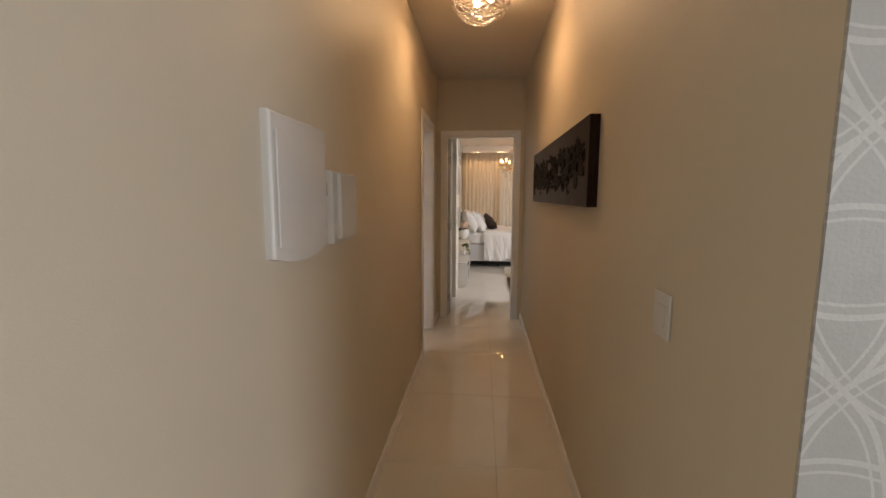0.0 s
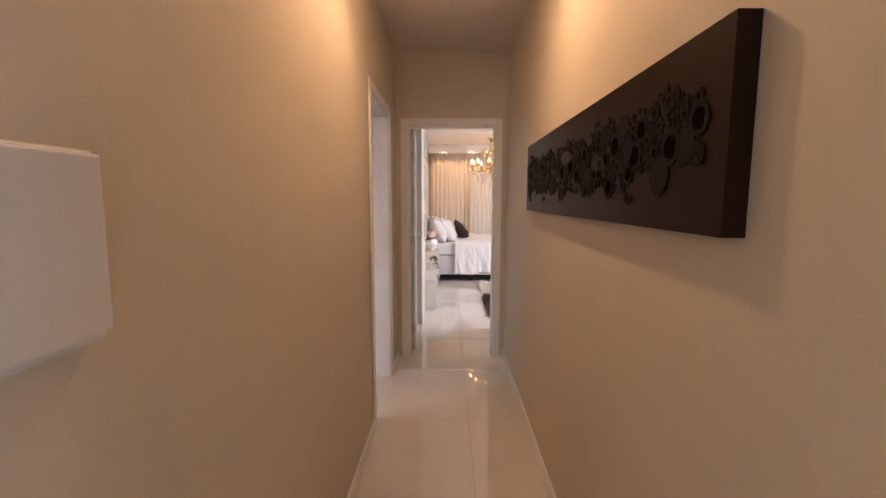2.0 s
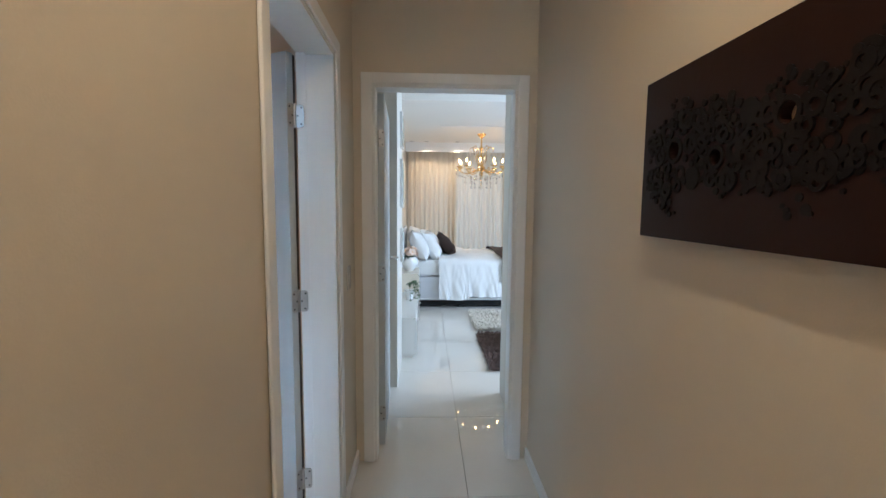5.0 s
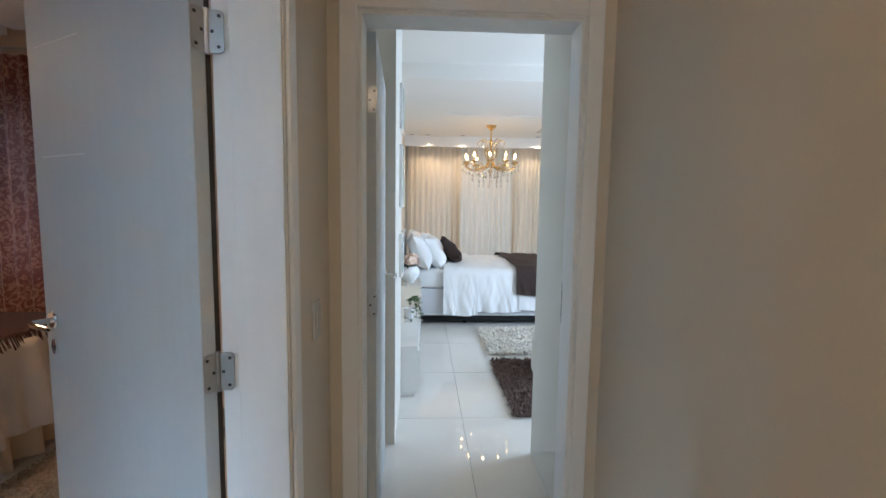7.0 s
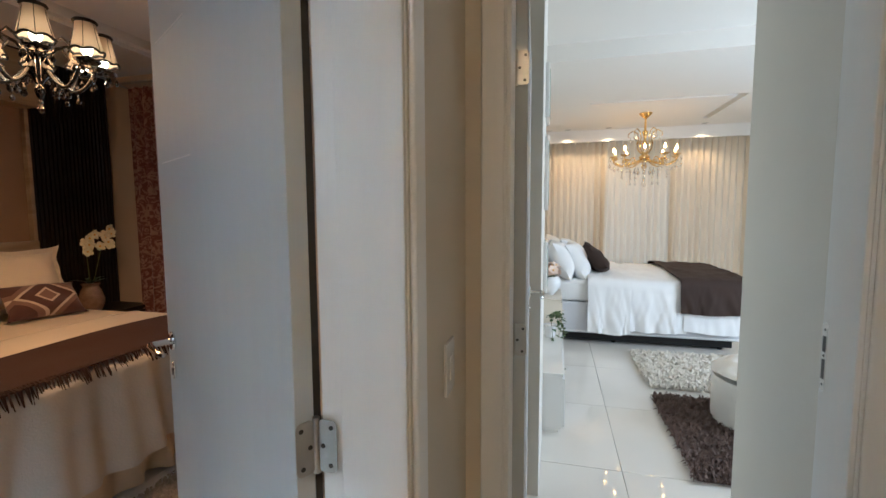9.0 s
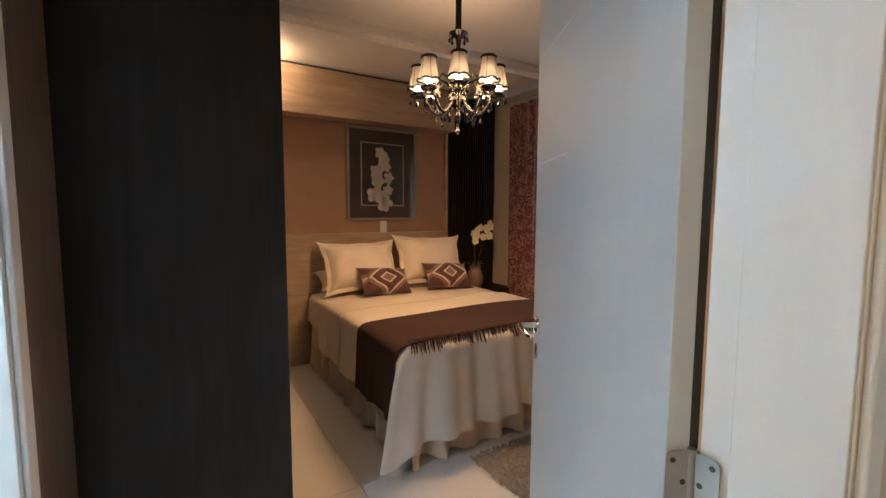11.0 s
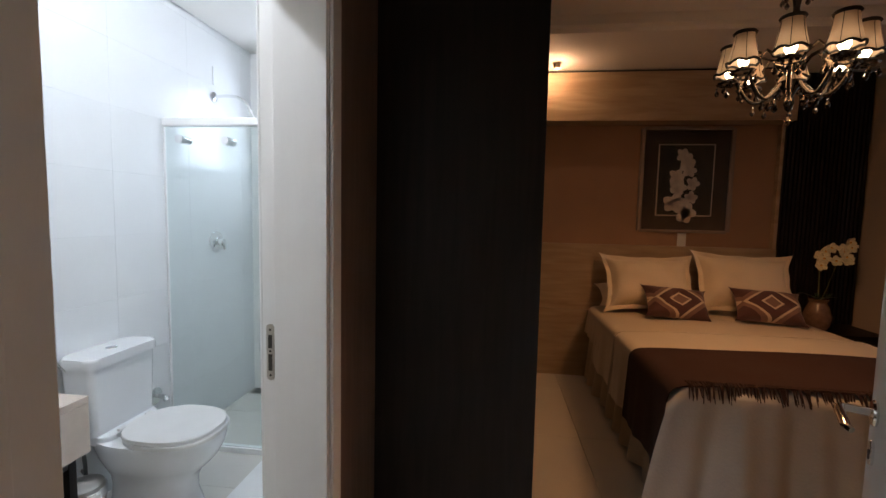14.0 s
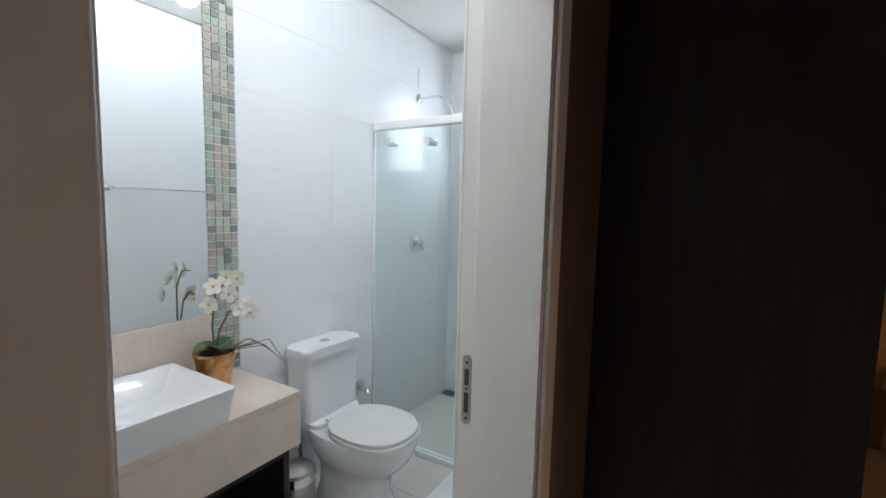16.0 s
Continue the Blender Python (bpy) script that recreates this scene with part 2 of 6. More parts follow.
def mesh_of(name, bm, mat, smooth=False):
    me = bpy.data.meshes.new(name)
    bmesh.ops.recalc_face_normals(bm, faces=bm.faces)
    normals = []
    if smooth and len(bm.verts) < 3000:
        # the large faces lead at rounded edges, so that flat faces stay flat
        bm.normal_update()
        size = {f: f.calc_area() for f in bm.faces}
        for f in bm.faces:
            for c in f.loops:
                q = Vector()
                for g in c.vert.link_faces:
                    if g.normal.dot(f.normal) > 0.70:
                        q += g.normal * size[g]
                normals.append(q.normalized() if q.length > 1e-12 else f.normal.copy())
    bm.to_mesh(me)
    bm.free()
    me.materials.append(mat)
    if smooth:
        me.shade_smooth()
        if normals:
            me.normals_split_custom_set(normals)
        else:
            me.set_sharp_from_angle(angle=radians(42))
    return me


def part(name, bm, mat, parent=None, label="", smooth=True, m=None):
    ob = new(name, mesh_of(name, bm, mat, smooth))
    if parent is not None:
        ob.parent = parent
    if m is not None:
        ob.matrix_local = m
    if label:
        ob["label"] = label
    return ob


def piece(name, me, parent, m):
    ob = new(name, me)
    ob.parent = parent
    ob.matrix_local = m
    return ob


def thing(name, label, category, m=None, group="", kind=""):
    ob = new(name)
    ob.empty_display_size = 0.05
    if m is not None:
        ob.matrix_world = m
    return tagged(ob, label, category, group, kind)


def structure(name, bm, mat, label, category, smooth=False):
    return tagged(part(name, bm, mat, None, "", smooth), label, category, kind="structure")


def wall(name, x0, y0, x1, y1, z1, mat, label, openings=()):
    """A wall from the floor to z1; openings (from, to, sill, head) along its longer side."""
    bm = bmesh.new()
    along_x = (x1 - x0) > (y1 - y0)
    at, end = (x0, x1) if along_x else (y0, y1)

    def bit(a, b, za, zb):
        if b - a > 1e-4 and zb - za > 1e-4:
            if along_x:
                box(bm, a, y0, za, b, y1, zb)
            else:
                box(bm, x0, a, za, x1, b, zb)
    for a, b, lo, hi in sorted(openings):
        bit(at, a, 0, z1)
        bit(a, b, 0, lo)
        bit(a, b, hi, z1)
        at = b
    bit(at, end, 0, z1)
    return structure(name, bm, mat, label, "wall")


# ---- shell ----
TOP = 2.95
DOOR_A = (-1.28, -0.44)   # rough opening, y
DOOR_B = (0.265, 1.08)    # rough opening, x
BATH = (-0.89, -0.068)     # rough opening, x
HEAD = 2.12
wall("wall_corridor_left", 0.02, -9.0, 0.18, 6.4, TOP, PAINT, "smooth beige painted corridor wall", [(*DOOR_A, 0, HEAD)])
wall("wall_corridor_right", 1.165, -4.335, 1.30, 0.0, TOP, PAINT, "smooth beige painted corridor wall with a picture")
wall("wall_corridor_end", 0.18, 0.0, 4.0, 0.15, TOP, PAINT, "beige end wall around the bedroom doorway", [(*DOOR_B, 0, HEAD)])
wall("wall_closet", 1.158, 0.15, 1.75, 0.90, TOP, PAINT_LIGHT, "pale painted wall beside the bedroom entrance")
wall("wall_behind_door", 0.18, 1.02, 0.345, 1.68, TOP, PAINT_LIGHT, "pale painted wall end behind the open door")
wall("wall_white_bedroom_window", 0.18, 6.4, 4.15, 6.55, TOP, PAINT_LIGHT, "pale wall with a wide window behind curtains", [(0.45, 3.95, 0.1, 2.35)])
# the opening is out of view and follows the added side lamp
wall("wall_white_bedroom_side", 4.0, 0.15, 4.15, 6.4, TOP, PAINT_LIGHT, "pale bedroom wall with an unseen window", [(0.7, 2.7, 0.6, 2.4)])
wall("wall_living_back", 0.02, -9.15, 5.15, -9.0, TOP, PAINT_LIGHT, "pale painted living room wall")
wall("wall_living_side", 5.0, -9.0, 5.15, -4.335, TOP, PAINT_LIGHT, "pale living room wall with a window", [(-8.2, -5.8, 0.5, 2.5)])
wall("wall_bathroom_door", -3.95, -1.595, 0.02, -1.395, TOP, PAINT_SUITE, "warm beige wall beside the bathroom doorway", [(*BATH, 0, HEAD)])
wall("wall_bathroom_inner", -2.96, -1.607, 0.018, -1.596, 2.68, TILE, "white tiled inner face of the bathroom door wall", [(-0.955, 0.0, 0, 2.19)])
wall("wall_bathroom_back", -3.1, -3.02, 0.02, -2.8685, TOP, JOINT, "white tiled bathroom wall behind the toilet")
wall("wall_bathroom_window", -3.1, -2.8685, -2.96, -1.595, TOP, TILE, "white tiled bathroom wall with a small window", [(-2.62, -2.22, 1.78, 2.42)])
wall("wall_headboard", -3.95, -1.395, -3.80, 2.32, TOP, PAINT_SUITE, "warm beige wall behind the headboard")
wall("wall_suite_window", -3.80, 2.17, 0.02, 2.32, TOP, PAINT_SUITE, "warm beige wall with a curtained window", [(-2.95, -1.65, 0.9, 2.3)])


def slab(name, x0, y0, z0, x1, y1, z1, mat, label, category="ceiling"):
    return structure(name, a_box(x0, y0, z0, x1, y1, z1), mat, label, category)


slab("ceiling_corridor", 0.18, -9.0, 2.723, 5.0, 0.0, 2.90, CEILING_CORRIDOR, "plain matt gypsum corridor ceiling")
slab("ceiling_white_bedroom", 0.18, 0.15, 2.80, 4.0, 2.66, 2.95, CEILING, "white gypsum ceiling over the bedroom entrance")
bm = bmesh.new()
box(bm, 0.18, 2.66, 2.66, 4.0, 4.13, 2.95)
box(bm, 0.18, 4.13, 2.66, 0.77, 5.87, 2.95)
box(bm, 0.77, 4.20, 2.66, 2.26, 5.87, 2.95)
box(bm, 2.34, 4.13, 2.66, 4.0, 5.87, 2.95)
box(bm, 2.26, 5.40, 2.66, 2.34, 5.87, 2.95)
box(bm, 0.18, 5.87, 2.49, 4.0, 5.93, 2.95)
box(bm, 0.18, 5.93, 2.72, 4.0, 6.4, 2.95)
structure("ceiling_white_bedroom_dropped", bm, CEILING, "white dropped gypsum ceiling with slot lines and curtain box", "ceiling")
slab("ceiling_slot_back", 0.76, 4.12, 2.74, 2.36, 5.42, 2.76, CEILING, "recessed back of the ceiling slots")
slab("ceiling_bathroom", -2.94, -2.85, 2.68, 0.0, -1.625, 2.71, CEILING, "white flat bathroom ceiling with a shadow gap round it")
slab("ceiling_bathroom_back", -2.96, -2.8685, 2.74, 0.02, -1.595, 2.85, CEILING, "gypsum slab above the shadow gap")
slab("ceiling_suite_gap", -2.78, -1.395, 2.87, -2.735, 2.17, 2.95, CEILING, "recess above the dropped ceiling edge")
slab("ceiling_suite", -2.735, -1.395, 2.80, 0.02, 2.17, 2.95, CEILING, "white gypsum bedroom ceiling")
bm = bmesh.new()
box(bm, -3.80, -1.395, 2.725, -2.84, 2.17, 2.95)
box(bm, -2.84, -1.395, 2.755, -2.78, 2.17, 2.95)
structure("ceiling_suite_dropped", bm, CEILING, "dropped gypsum strip with a stepped edge", "ceiling")
floor = slab("floor", -4.0, -9.1, -0.12, 5.1, 6.5, -0.009, GROUT, "polished pale porcelain tile floor with thin joints", "floor")


def skirting(name, x0, y0, x1, y1, h=0.07):
    return structure(name, a_box(x0, y0, 0.0, x1, y1, h, bevel=0.004), TRIM, "low white lacquered skirting board", "skirting board")


skirting("baseboard_left", 0.18, -9.0, 0.195, -1.323)
skirting("baseboard_left_end", 0.18, -0.395, 0.195, -0.001)
skirting("baseboard_right", 1.15, -4.335, 1.165, -0.001)
skirting("baseboard_living", 1.165, -4.35, 5.0, -4.335)

# ---- doors ----


def hinge(parent, m, *ways):
    """A knuckle on the z axis with a round-cornered leaf along each of the two ways, in degrees."""
    h = new("hinge", mesh_of("hinge", a_tube([(0, 0, -0.05), (0, 0, 0.05)], 0.0065, 12), STEEL, True))
    h.parent, h.matrix_local = parent, m
    for w in ways:
        q = pose(0, 0, 0, 0, 0, w)
        part("hinge_plate", a_prism(rounded(0.036, 0.095, 0.012), -0.0012, 0.0012, q @ pose(0.021, 0, 0, 90, 0, 0)), STEEL, h)
        bm = bmesh.new()
        for s, dz in ((0.029, 0.034), (0.013, 0.0), (0.027, -0.034)):
            for side in (-1, 1):
                lathe(bm, [(0.0001, 0), (0.0042, 0), (0.0042, 0.0012), (0.0001, 0.0016)], 10, q @ pose(s, side * 0.0008, dz, -90 * side, 0, 0))
        part("screw", bm, DARK_STEEL, h)
    return h


def lever(parent, m, mirror=1):
    """A lever handle of square bent bar with a round rose and a key plate below. y points out of the leaf, x to the hinge."""
    ob = part("door_handle", a_lathe([(0.0001, 0), (0.026, 0), (0.027, 0.004), (0.024, 0.008), (0.0001, 0.009)], 28, pose(0, 0, 0, -90, 0, 0)), CHROME, parent, "chrome lever handle", m=m)
    bm = bmesh.new()
    tube(bm, [(0, 0.004, 0), (0, 0.05, 0), (0.008, 0.058, 0), (0.03, 0.06, 0), (0.115, 0.06, 0), (0.125, 0.052, -0.002)], [0.009, 0.009, 0.0095, 0.009, 0.0085, 0.006], 12)
    part("lever", bm, CHROME, ob)
    bm = a_prism([(0.016 * math.cos(a * math.pi / 12), 0.026 * math.sin(a * math.pi / 12)) for a in range(24)], 0, 0.006, pose(0, 0, -0.085, -90, 0, 0), bevel=0.002)
    part("key_plate", bm, CHROME, ob)
    bm = a_tube([(0, 0.004, -0.083), (0, 0.0075, -0.083)], 0.005, 12)
    box(bm, -0.0018, 0.004, -0.098, 0.0018, 0.0075, -0.083)
    part("keyhole", bm, DARK_STEEL, ob)
    return ob


def door_leaf(name, m, width, label, swing=1):
    """Leaf with the hinge edge at x = 0, running along +x, faces at y = 0.036 and y = 0."""
    d = thing(name, label, "door", m, kind="structure")
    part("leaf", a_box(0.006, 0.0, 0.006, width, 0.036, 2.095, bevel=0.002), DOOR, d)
    bm = bmesh.new()
    for z in (1.58, 1.90):
        box(bm, width - 0.30, 0.0356, z, width - 0.05, 0.0366, z + 0.004)
        box(bm, width - 0.30, -0.0006, z, width - 0.05, 0.0004, z + 0.004)
    part("groove", bm, JOINT, d, "fine pale groove line")
    for s, y in ((1, 0.036), (-1, 0.0)):
        flip = pose(width - 0.055, y, 1.08) @ (Matrix.Identity(4) if s > 0 else Matrix.Diagonal((1, -1, 1, 1)))
        lever(d, flip @ Matrix.Diagonal((-1, 1, 1, 1)))
    part("latch_plate", a_box(width - 0.0005, 0.007, 0.96, width + 0.0015, 0.029, 1.13), STEEL, d)
    return d


def door_frame(name, m, width, depth, label, casing=0.062, proud=0.014, sides=2, setback=0.0):
    """Jambs, head, stops and casings; x across the opening from 0, y through the wall from 0 to depth."""
    d = thing(name, label, "door frame", m, kind="structure")
    j, head = 0.02, 2.10
    part("jamb", a_box(-j, -0.002, 0, 0, depth + 0.002, head + j, bevel=0.002), TRIM, d)
    part("jamb", a_box(width, -0.002, 0, width + j, depth + 0.002, head + j, bevel=0.002), TRIM, d)
    part("head_jamb", a_box(0, -0.002, head, width, depth + 0.002, head + j, bevel=0.002), TRIM, d)
    for y0, y1 in ((-proud, -0.002), (depth + 0.002, depth + proud))[:sides]:
        part("casing", a_box(-casing, y0, 0, -0.003, y1, head + casing, bevel=0.005), TRIM, d)
        part("casing", a_box(width + 0.005, y0, 0, width + casing, y1, head + casing, bevel=0.005), TRIM, d)
        part("head_casing", a_box(-0.005, y0, head + 0.005, width + 0.005, y1, head + casing, bevel=0.005), TRIM, d)
    s0, s1 = 0.0, depth - 0.042
    part("stop", a_box(0, s0, 0, 0.012, s1, head, bevel=0.002), TRIM, d)
    part("stop", a_box(width - 0.012, setback, 0, width, s1, head, bevel=0.002), TRIM, d)
    part("stop", a_box(0.012, s0, head - 0.012, width - 0.012, s1, head, bevel=0.002), TRIM, d)
    return d


def strike_plate(parent, m):
    """A long round-ended plate with two bolt slots; it lies in the xz plane facing +y."""
    ob = part("strike_plate", a_prism(rounded(0.024, 0.17, 0.0115), 0, 0.0015, pose(0, 0, 0, -90, 0, 0)), STEEL, parent, m=m)
    for z0, z1 in ((0.012, 0.052), (-0.056, -0.006)):
        part("bolt_slot", a_box(-0.006, 0.0008, z0, 0.006, 0.0022, z1), DARK_STEEL, ob)
    bm = bmesh.new()
    for z in (0.068, 0.003, -0.07):
        lathe(bm, [(0.0001, 0), (0.004, 0), (0.0035, 0.0022), (0.0001, 0.0024)], 10, pose(0, 0, z, -90, 0, 0))
    part("screw", bm, DARK_STEEL, ob)
    return ob


# doorway A: x of the frame runs along +y of the world, its depth runs along -x
fa = door_frame("door_frame_suite", pose(0.18, -1.26, 0, 0, 0, 90), 0.80, 0.16, "white lacquered door frame of the dark bedroom", sides=1)
HA = (0.012, -0.470)
leaf_a = door_leaf("door_suite", pose(HA[0], HA[1], 0, 0, 0, 180 - 29.7), 0.79, "white satin door with chrome lever, standing open")
# added dark strip: blocks the hinge gap and stands for the shade in it
part("hinge_gap_shade", a_box(0.010, -0.015, 0.008, 0.022, -0.0005, 2.09), DARK_STEEL, leaf_a, "dark strip added for the shade in the hinge gap")
for z in (1.838, 1.040, 0.21):
    hinge(leaf_a, pose(0, 0, z), 90, -150.3)
fb = door_frame("door_frame_white_bedroom", pose(DOOR_B[0] + 0.02, 0.0, 0), 0.775, 0.15, "white lacquered door frame of the white bedroom")
strike_plate(fb, pose(0.7745, 0.136, 1.08, 0, 0, 90))
leaf_b = door_leaf("door_white_bedroom", pose(0.292, 0.152, 0, 0, 0, 92.5) @ Matrix.Diagonal((1, -1, 1, 1)), 0.765, "white satin door with chrome lever, standing open")
for z in (1.845, 1.065, 0.21):
    hinge(leaf_b, pose(0, 0, z), 90)
fc = door_frame("door_frame_bathroom", pose(BATH[0] + 0.02, -1.395, 0) @ Matrix.Diagonal((1, -1, 1, 1)), 0.782, 0.20, "white lacquered bathroom door frame in a thick wall", casing=0.07, setback=0.07)
strike_plate(fc, pose(0.0005, 0.178, 1.05, 0, 0, -90))

# ---- dark bedroom ----
HEADWOOD = wood("pale_oak_veneer", (0.34, 0.24, 0.14), (0.47, 0.36, 0.23), 0.5, (1.5, 1, 9), 2.2)
HEADPAD = material("tan_suede_panel", (0.36, 0.22, 0.13), 0.85, var=0.08, scale=4, bump=0.3, bump_scale=300, sheen=0.3)
LINEN = fabric("cream_linen", (0.72, 0.62, 0.48), var=0.05, weave=420)
COVERLET = fabric("cream_coverlet", (0.70, 0.62, 0.50), var=0.05, weave=240, bump=0.6)
QUILT = fabric("pale_grey_quilted_coverlet", (0.60, 0.575, 0.53), var=0.06, weave=90, bump=0.8)
THROW = fabric("dark_brown_throw", (0.036, 0.013, 0.008), var=0.15, weave=350, sheen=0.0)
SKIRT = fabric("beige_bed_skirt", (0.60, 0.49, 0.35), var=0.06)
BLACK_GLASS = material("black_lacquered_metal", (0.012, 0.010, 0.009), 0.12, 0.0, 0.1, 20, coat=0.6)
BLACK_TRIM = material("black_braid", (0.01, 0.009, 0.008), 0.9)
SHADE = fabric("cream_pleated_lampshade", (0.42, 0.33, 0.24), through=0.25, var=0.06, weave=200)
BULB = glow("warm_bulb", (1.0, 0.52, 0.16), 6.0)
BULB_SOFT = glow("warm_shaded_bulb", (1.0, 0.72, 0.42), 14.0)
CRYSTAL_DARK = material("smoky_crystal", (0.03, 0.022, 0.018), 0.05, 0.2, 0.1, 20, coat=1.0)
DARK_HOSE = material("dark_grey_hose", (0.08, 0.08, 0.075), 0.4, 0.3, bump=0.4, bump_scale=200)
PORCELAIN = material("white_glazed_ceramic", (0.82, 0.83, 0.84), 0.08, var=0.015, scale=4, coat=0.5)
STONE = material("cream_marble", (0.66, 0.555, 0.47), 0.22, var=0.10, scale=7, bump=0.03, bump_scale=40)
GREEN = material("dark_green_leaf", (0.035, 0.075, 0.025), 0.4, var=0.25, scale=30)
STEM = material("olive_stem", (0.12, 0.13, 0.05), 0.6, var=0.2)
PETAL = material("white_petal", (0.80, 0.78, 0.73), 0.6, var=0.06, scale=60)
YELLOW = material("yellow_flower_heart", (0.75, 0.42, 0.06), 0.6, var=0.15, scale=80)
SOIL = material("dark_moss_soil", (0.035, 0.028, 0.016), 0.95, var=0.4, scale=60, bump=0.8)


def cushion_bm(w, h, d, seed=0, flange=0.0, n=18, draw=0.07):
    """A stuffed cushion in the xz plane, centred, thickness along y; corners stick out."""
    rnd = random.Random(seed)
    ph = [rnd.uniform(0, 6.28) for _ in range(6)]
    bm = bmesh.new()
    for side in (1, -1):
        def f(u, v):
            a, b = 2 * u - 1, 2 * v - 1
            e = max(0.0, (1 - a ** 4)) * max(0.0, (1 - b ** 4))
            pinch = 1 - draw * (1 - abs(a) ** 3) * abs(b) ** 2
            pinch2 = 1 - draw * (1 - abs(b) ** 3) * abs(a) ** 2
            y = side * d / 2 * e ** 0.7
            y += 0.010 * e * (math.sin(5 * a + ph[0]) * math.sin(4 * b + ph[1]) + 0.7 * math.sin(9 * a * b + 6 * a + ph[2]))
            return Vector((a * w / 2 * pinch2, y, b * h / 2 * pinch))
        sheet(bm, n, n, f)
    bmesh.ops.remove_doubles(bm, verts=bm.verts, dist=0.0008)
    if flange:
        rim = []
        for k in range(96):
            t = k / 96 * 4
            s, r = int(t), t - int(t)
            q = [(2 * r - 1, -1), (1, 2 * r - 1), (1 - 2 * r, 1), (-1, 1 - 2 * r)][s]
            rim.append(q)
        inner = [bm.verts.new((a * w / 2 * (1 - draw * (1 - abs(b) ** 3) * abs(a) ** 2) * 0.985, 0, b * h / 2 * (1 - draw * (1 - abs(a) ** 3) * abs(b) ** 2) * 0.985)) for a, b in rim]
        outer = [bm.verts.new((a * (w / 2 + flange) * (1 - draw * (1 - abs(b) ** 3) * abs(a) ** 2), 0.008 * math.sin(k * 0.9 + ph[3]), b * (h / 2 + flange) * (1 - draw * (1 - abs(a) ** 3) * abs(b) ** 2))) for k, (a, b) in enumerate(rim)]
        for k in range(96):
            j = (k + 1) % 96
            bm.faces.new((inner[k], inner[j], outer[j], outer[k]))
    return bm


def diamond_print(name, dark, mid, light, size):
    """Woven print of nested diamonds over the object's x and z."""
    m = fabric(name, dark, weave=300)
    n, l = m.node_tree.nodes, m.node_tree.links
    co = [k for k in n if k.bl_idname == "ShaderNodeTexCoord"][0]
    sep = n.new("ShaderNodeSeparateXYZ")
    l.new(co.outputs["Object"], sep.inputs[0])

    def op(kind, a, b=None):
        k = n.new("ShaderNodeMath")
        k.operation = kind
        for i, q in enumerate((a, b)):
            if q is None:
                continue
            if isinstance(q, (int, float)):
                k.inputs[i].default_value = q
            else:
                l.new(q, k.inputs[i])
        return k.outputs[0]
    ax = op("DIVIDE", op("PINGPONG", op("ABSOLUTE", sep.outputs["X"]), size * 0.38), size * 0.38)
    az = op("DIVIDE", op("ABSOLUTE", sep.outputs["Z"]), size * 0.29)
    d = op("DIVIDE", op("ADD", ax, az), 2.0)
    cr = n.new("ShaderNodeValToRGB")
    cr.color_ramp.interpolation = "CONSTANT"
    e = cr.color_ramp.elements
    e[0].color, e[1].position, e[1].color = rgb(mid), 0.16, rgb(light)
    for at, c in ((0.215, dark), (0.43, light), (0.50, mid), (0.62, dark)):
        e.new(at).color = rgb(c)
    l.new(d, cr.inputs[0])
    hsv = [k for k in n if k.bl_idname == "ShaderNodeHueSaturation"][0]
    l.new(cr.outputs[0], hsv.inputs["Color"])
    return m


CUSHION_PRINT = diamond_print("brown_and_cream_diamond_weave", (0.085, 0.036, 0.034), (0.20, 0.115, 0.09), (0.56, 0.45, 0.34), 0.50)


def toile(name, ground, ink):
    m = fabric(name, ground, through=0.08, weave=300)
    n, l = m.node_tree.nodes, m.node_tree.links
    co = [k for k in n if k.bl_idname == "ShaderNodeTexCoord"][0]
    a = n.new("ShaderNodeTexNoise")
    a.inputs["Scale"].default_value, a.inputs["Detail"].default_value, a.inputs["Distortion"].default_value = 14, 6, 2.5
    l.new(co.outputs["Object"], a.inputs["Vector"])
    cr = n.new("ShaderNodeValToRGB")
    cr.color_ramp.elements[0].position, cr.color_ramp.elements[1].position = 0.46, 0.58
    cr.color_ramp.elements[0].color, cr.color_ramp.elements[1].color = rgb(ink), rgb(ground)
    l.new(a.outputs["Fac"], cr.inputs[0])
    hsv = [k for k in n if k.bl_idname == "ShaderNodeHueSaturation"][0]
    l.new(cr.outputs[0], hsv.inputs["Color"])
    return m


TOILE = toile("red_and_cream_toile", (0.34, 0.20, 0.16), (0.15, 0.045, 0.04))


def curtain_bm(x0, x1, z0, z1, depth=0.05, pitch=0.13, seed=0, n=8, rows=14, flare=0.0):
    """Hanging cloth in the xz plane with pleats of uneven width that open towards the hem."""
    rnd = random.Random(seed)
    folds = max(3, int((x1 - x0) / pitch))
    ph = [rnd.uniform(-0.7, 0.7) for _ in range(folds + 2)]
    am = [rnd.uniform(0.55, 1.15) for _ in range(folds + 2)]

    def f(u, v):
        k = u * folds
        i, r = int(min(k, folds - 1e-6)), 0.0
        r = k - i
        a = am[i] * (1 - r) + am[i + 1] * r
        p = ph[i] * (1 - r) + ph[i + 1] * r
        low = 1 - v
        w = math.sin(2 * math.pi * k + p * (0.3 + low)) * depth * a * (0.55 + 0.45 * low)
        w += 0.25 * depth * math.sin(4 * math.pi * k + 2 * p + 2.0 * low)
        return Vector((x0 + (x1 - x0) * u + 0.012 * math.sin(2 * math.pi * k + 1.2 + p) + flare * low * (u - 0.5), w, z0 + (z1 - z0) * v))
    return a_sheet(folds * n, rows, f)


BROWN_VENEER = wood("brown_veneer", (0.15, 0.105, 0.078), (0.21, 0.15, 0.115), 0.45, (10, 10, 0.7), 3.0)


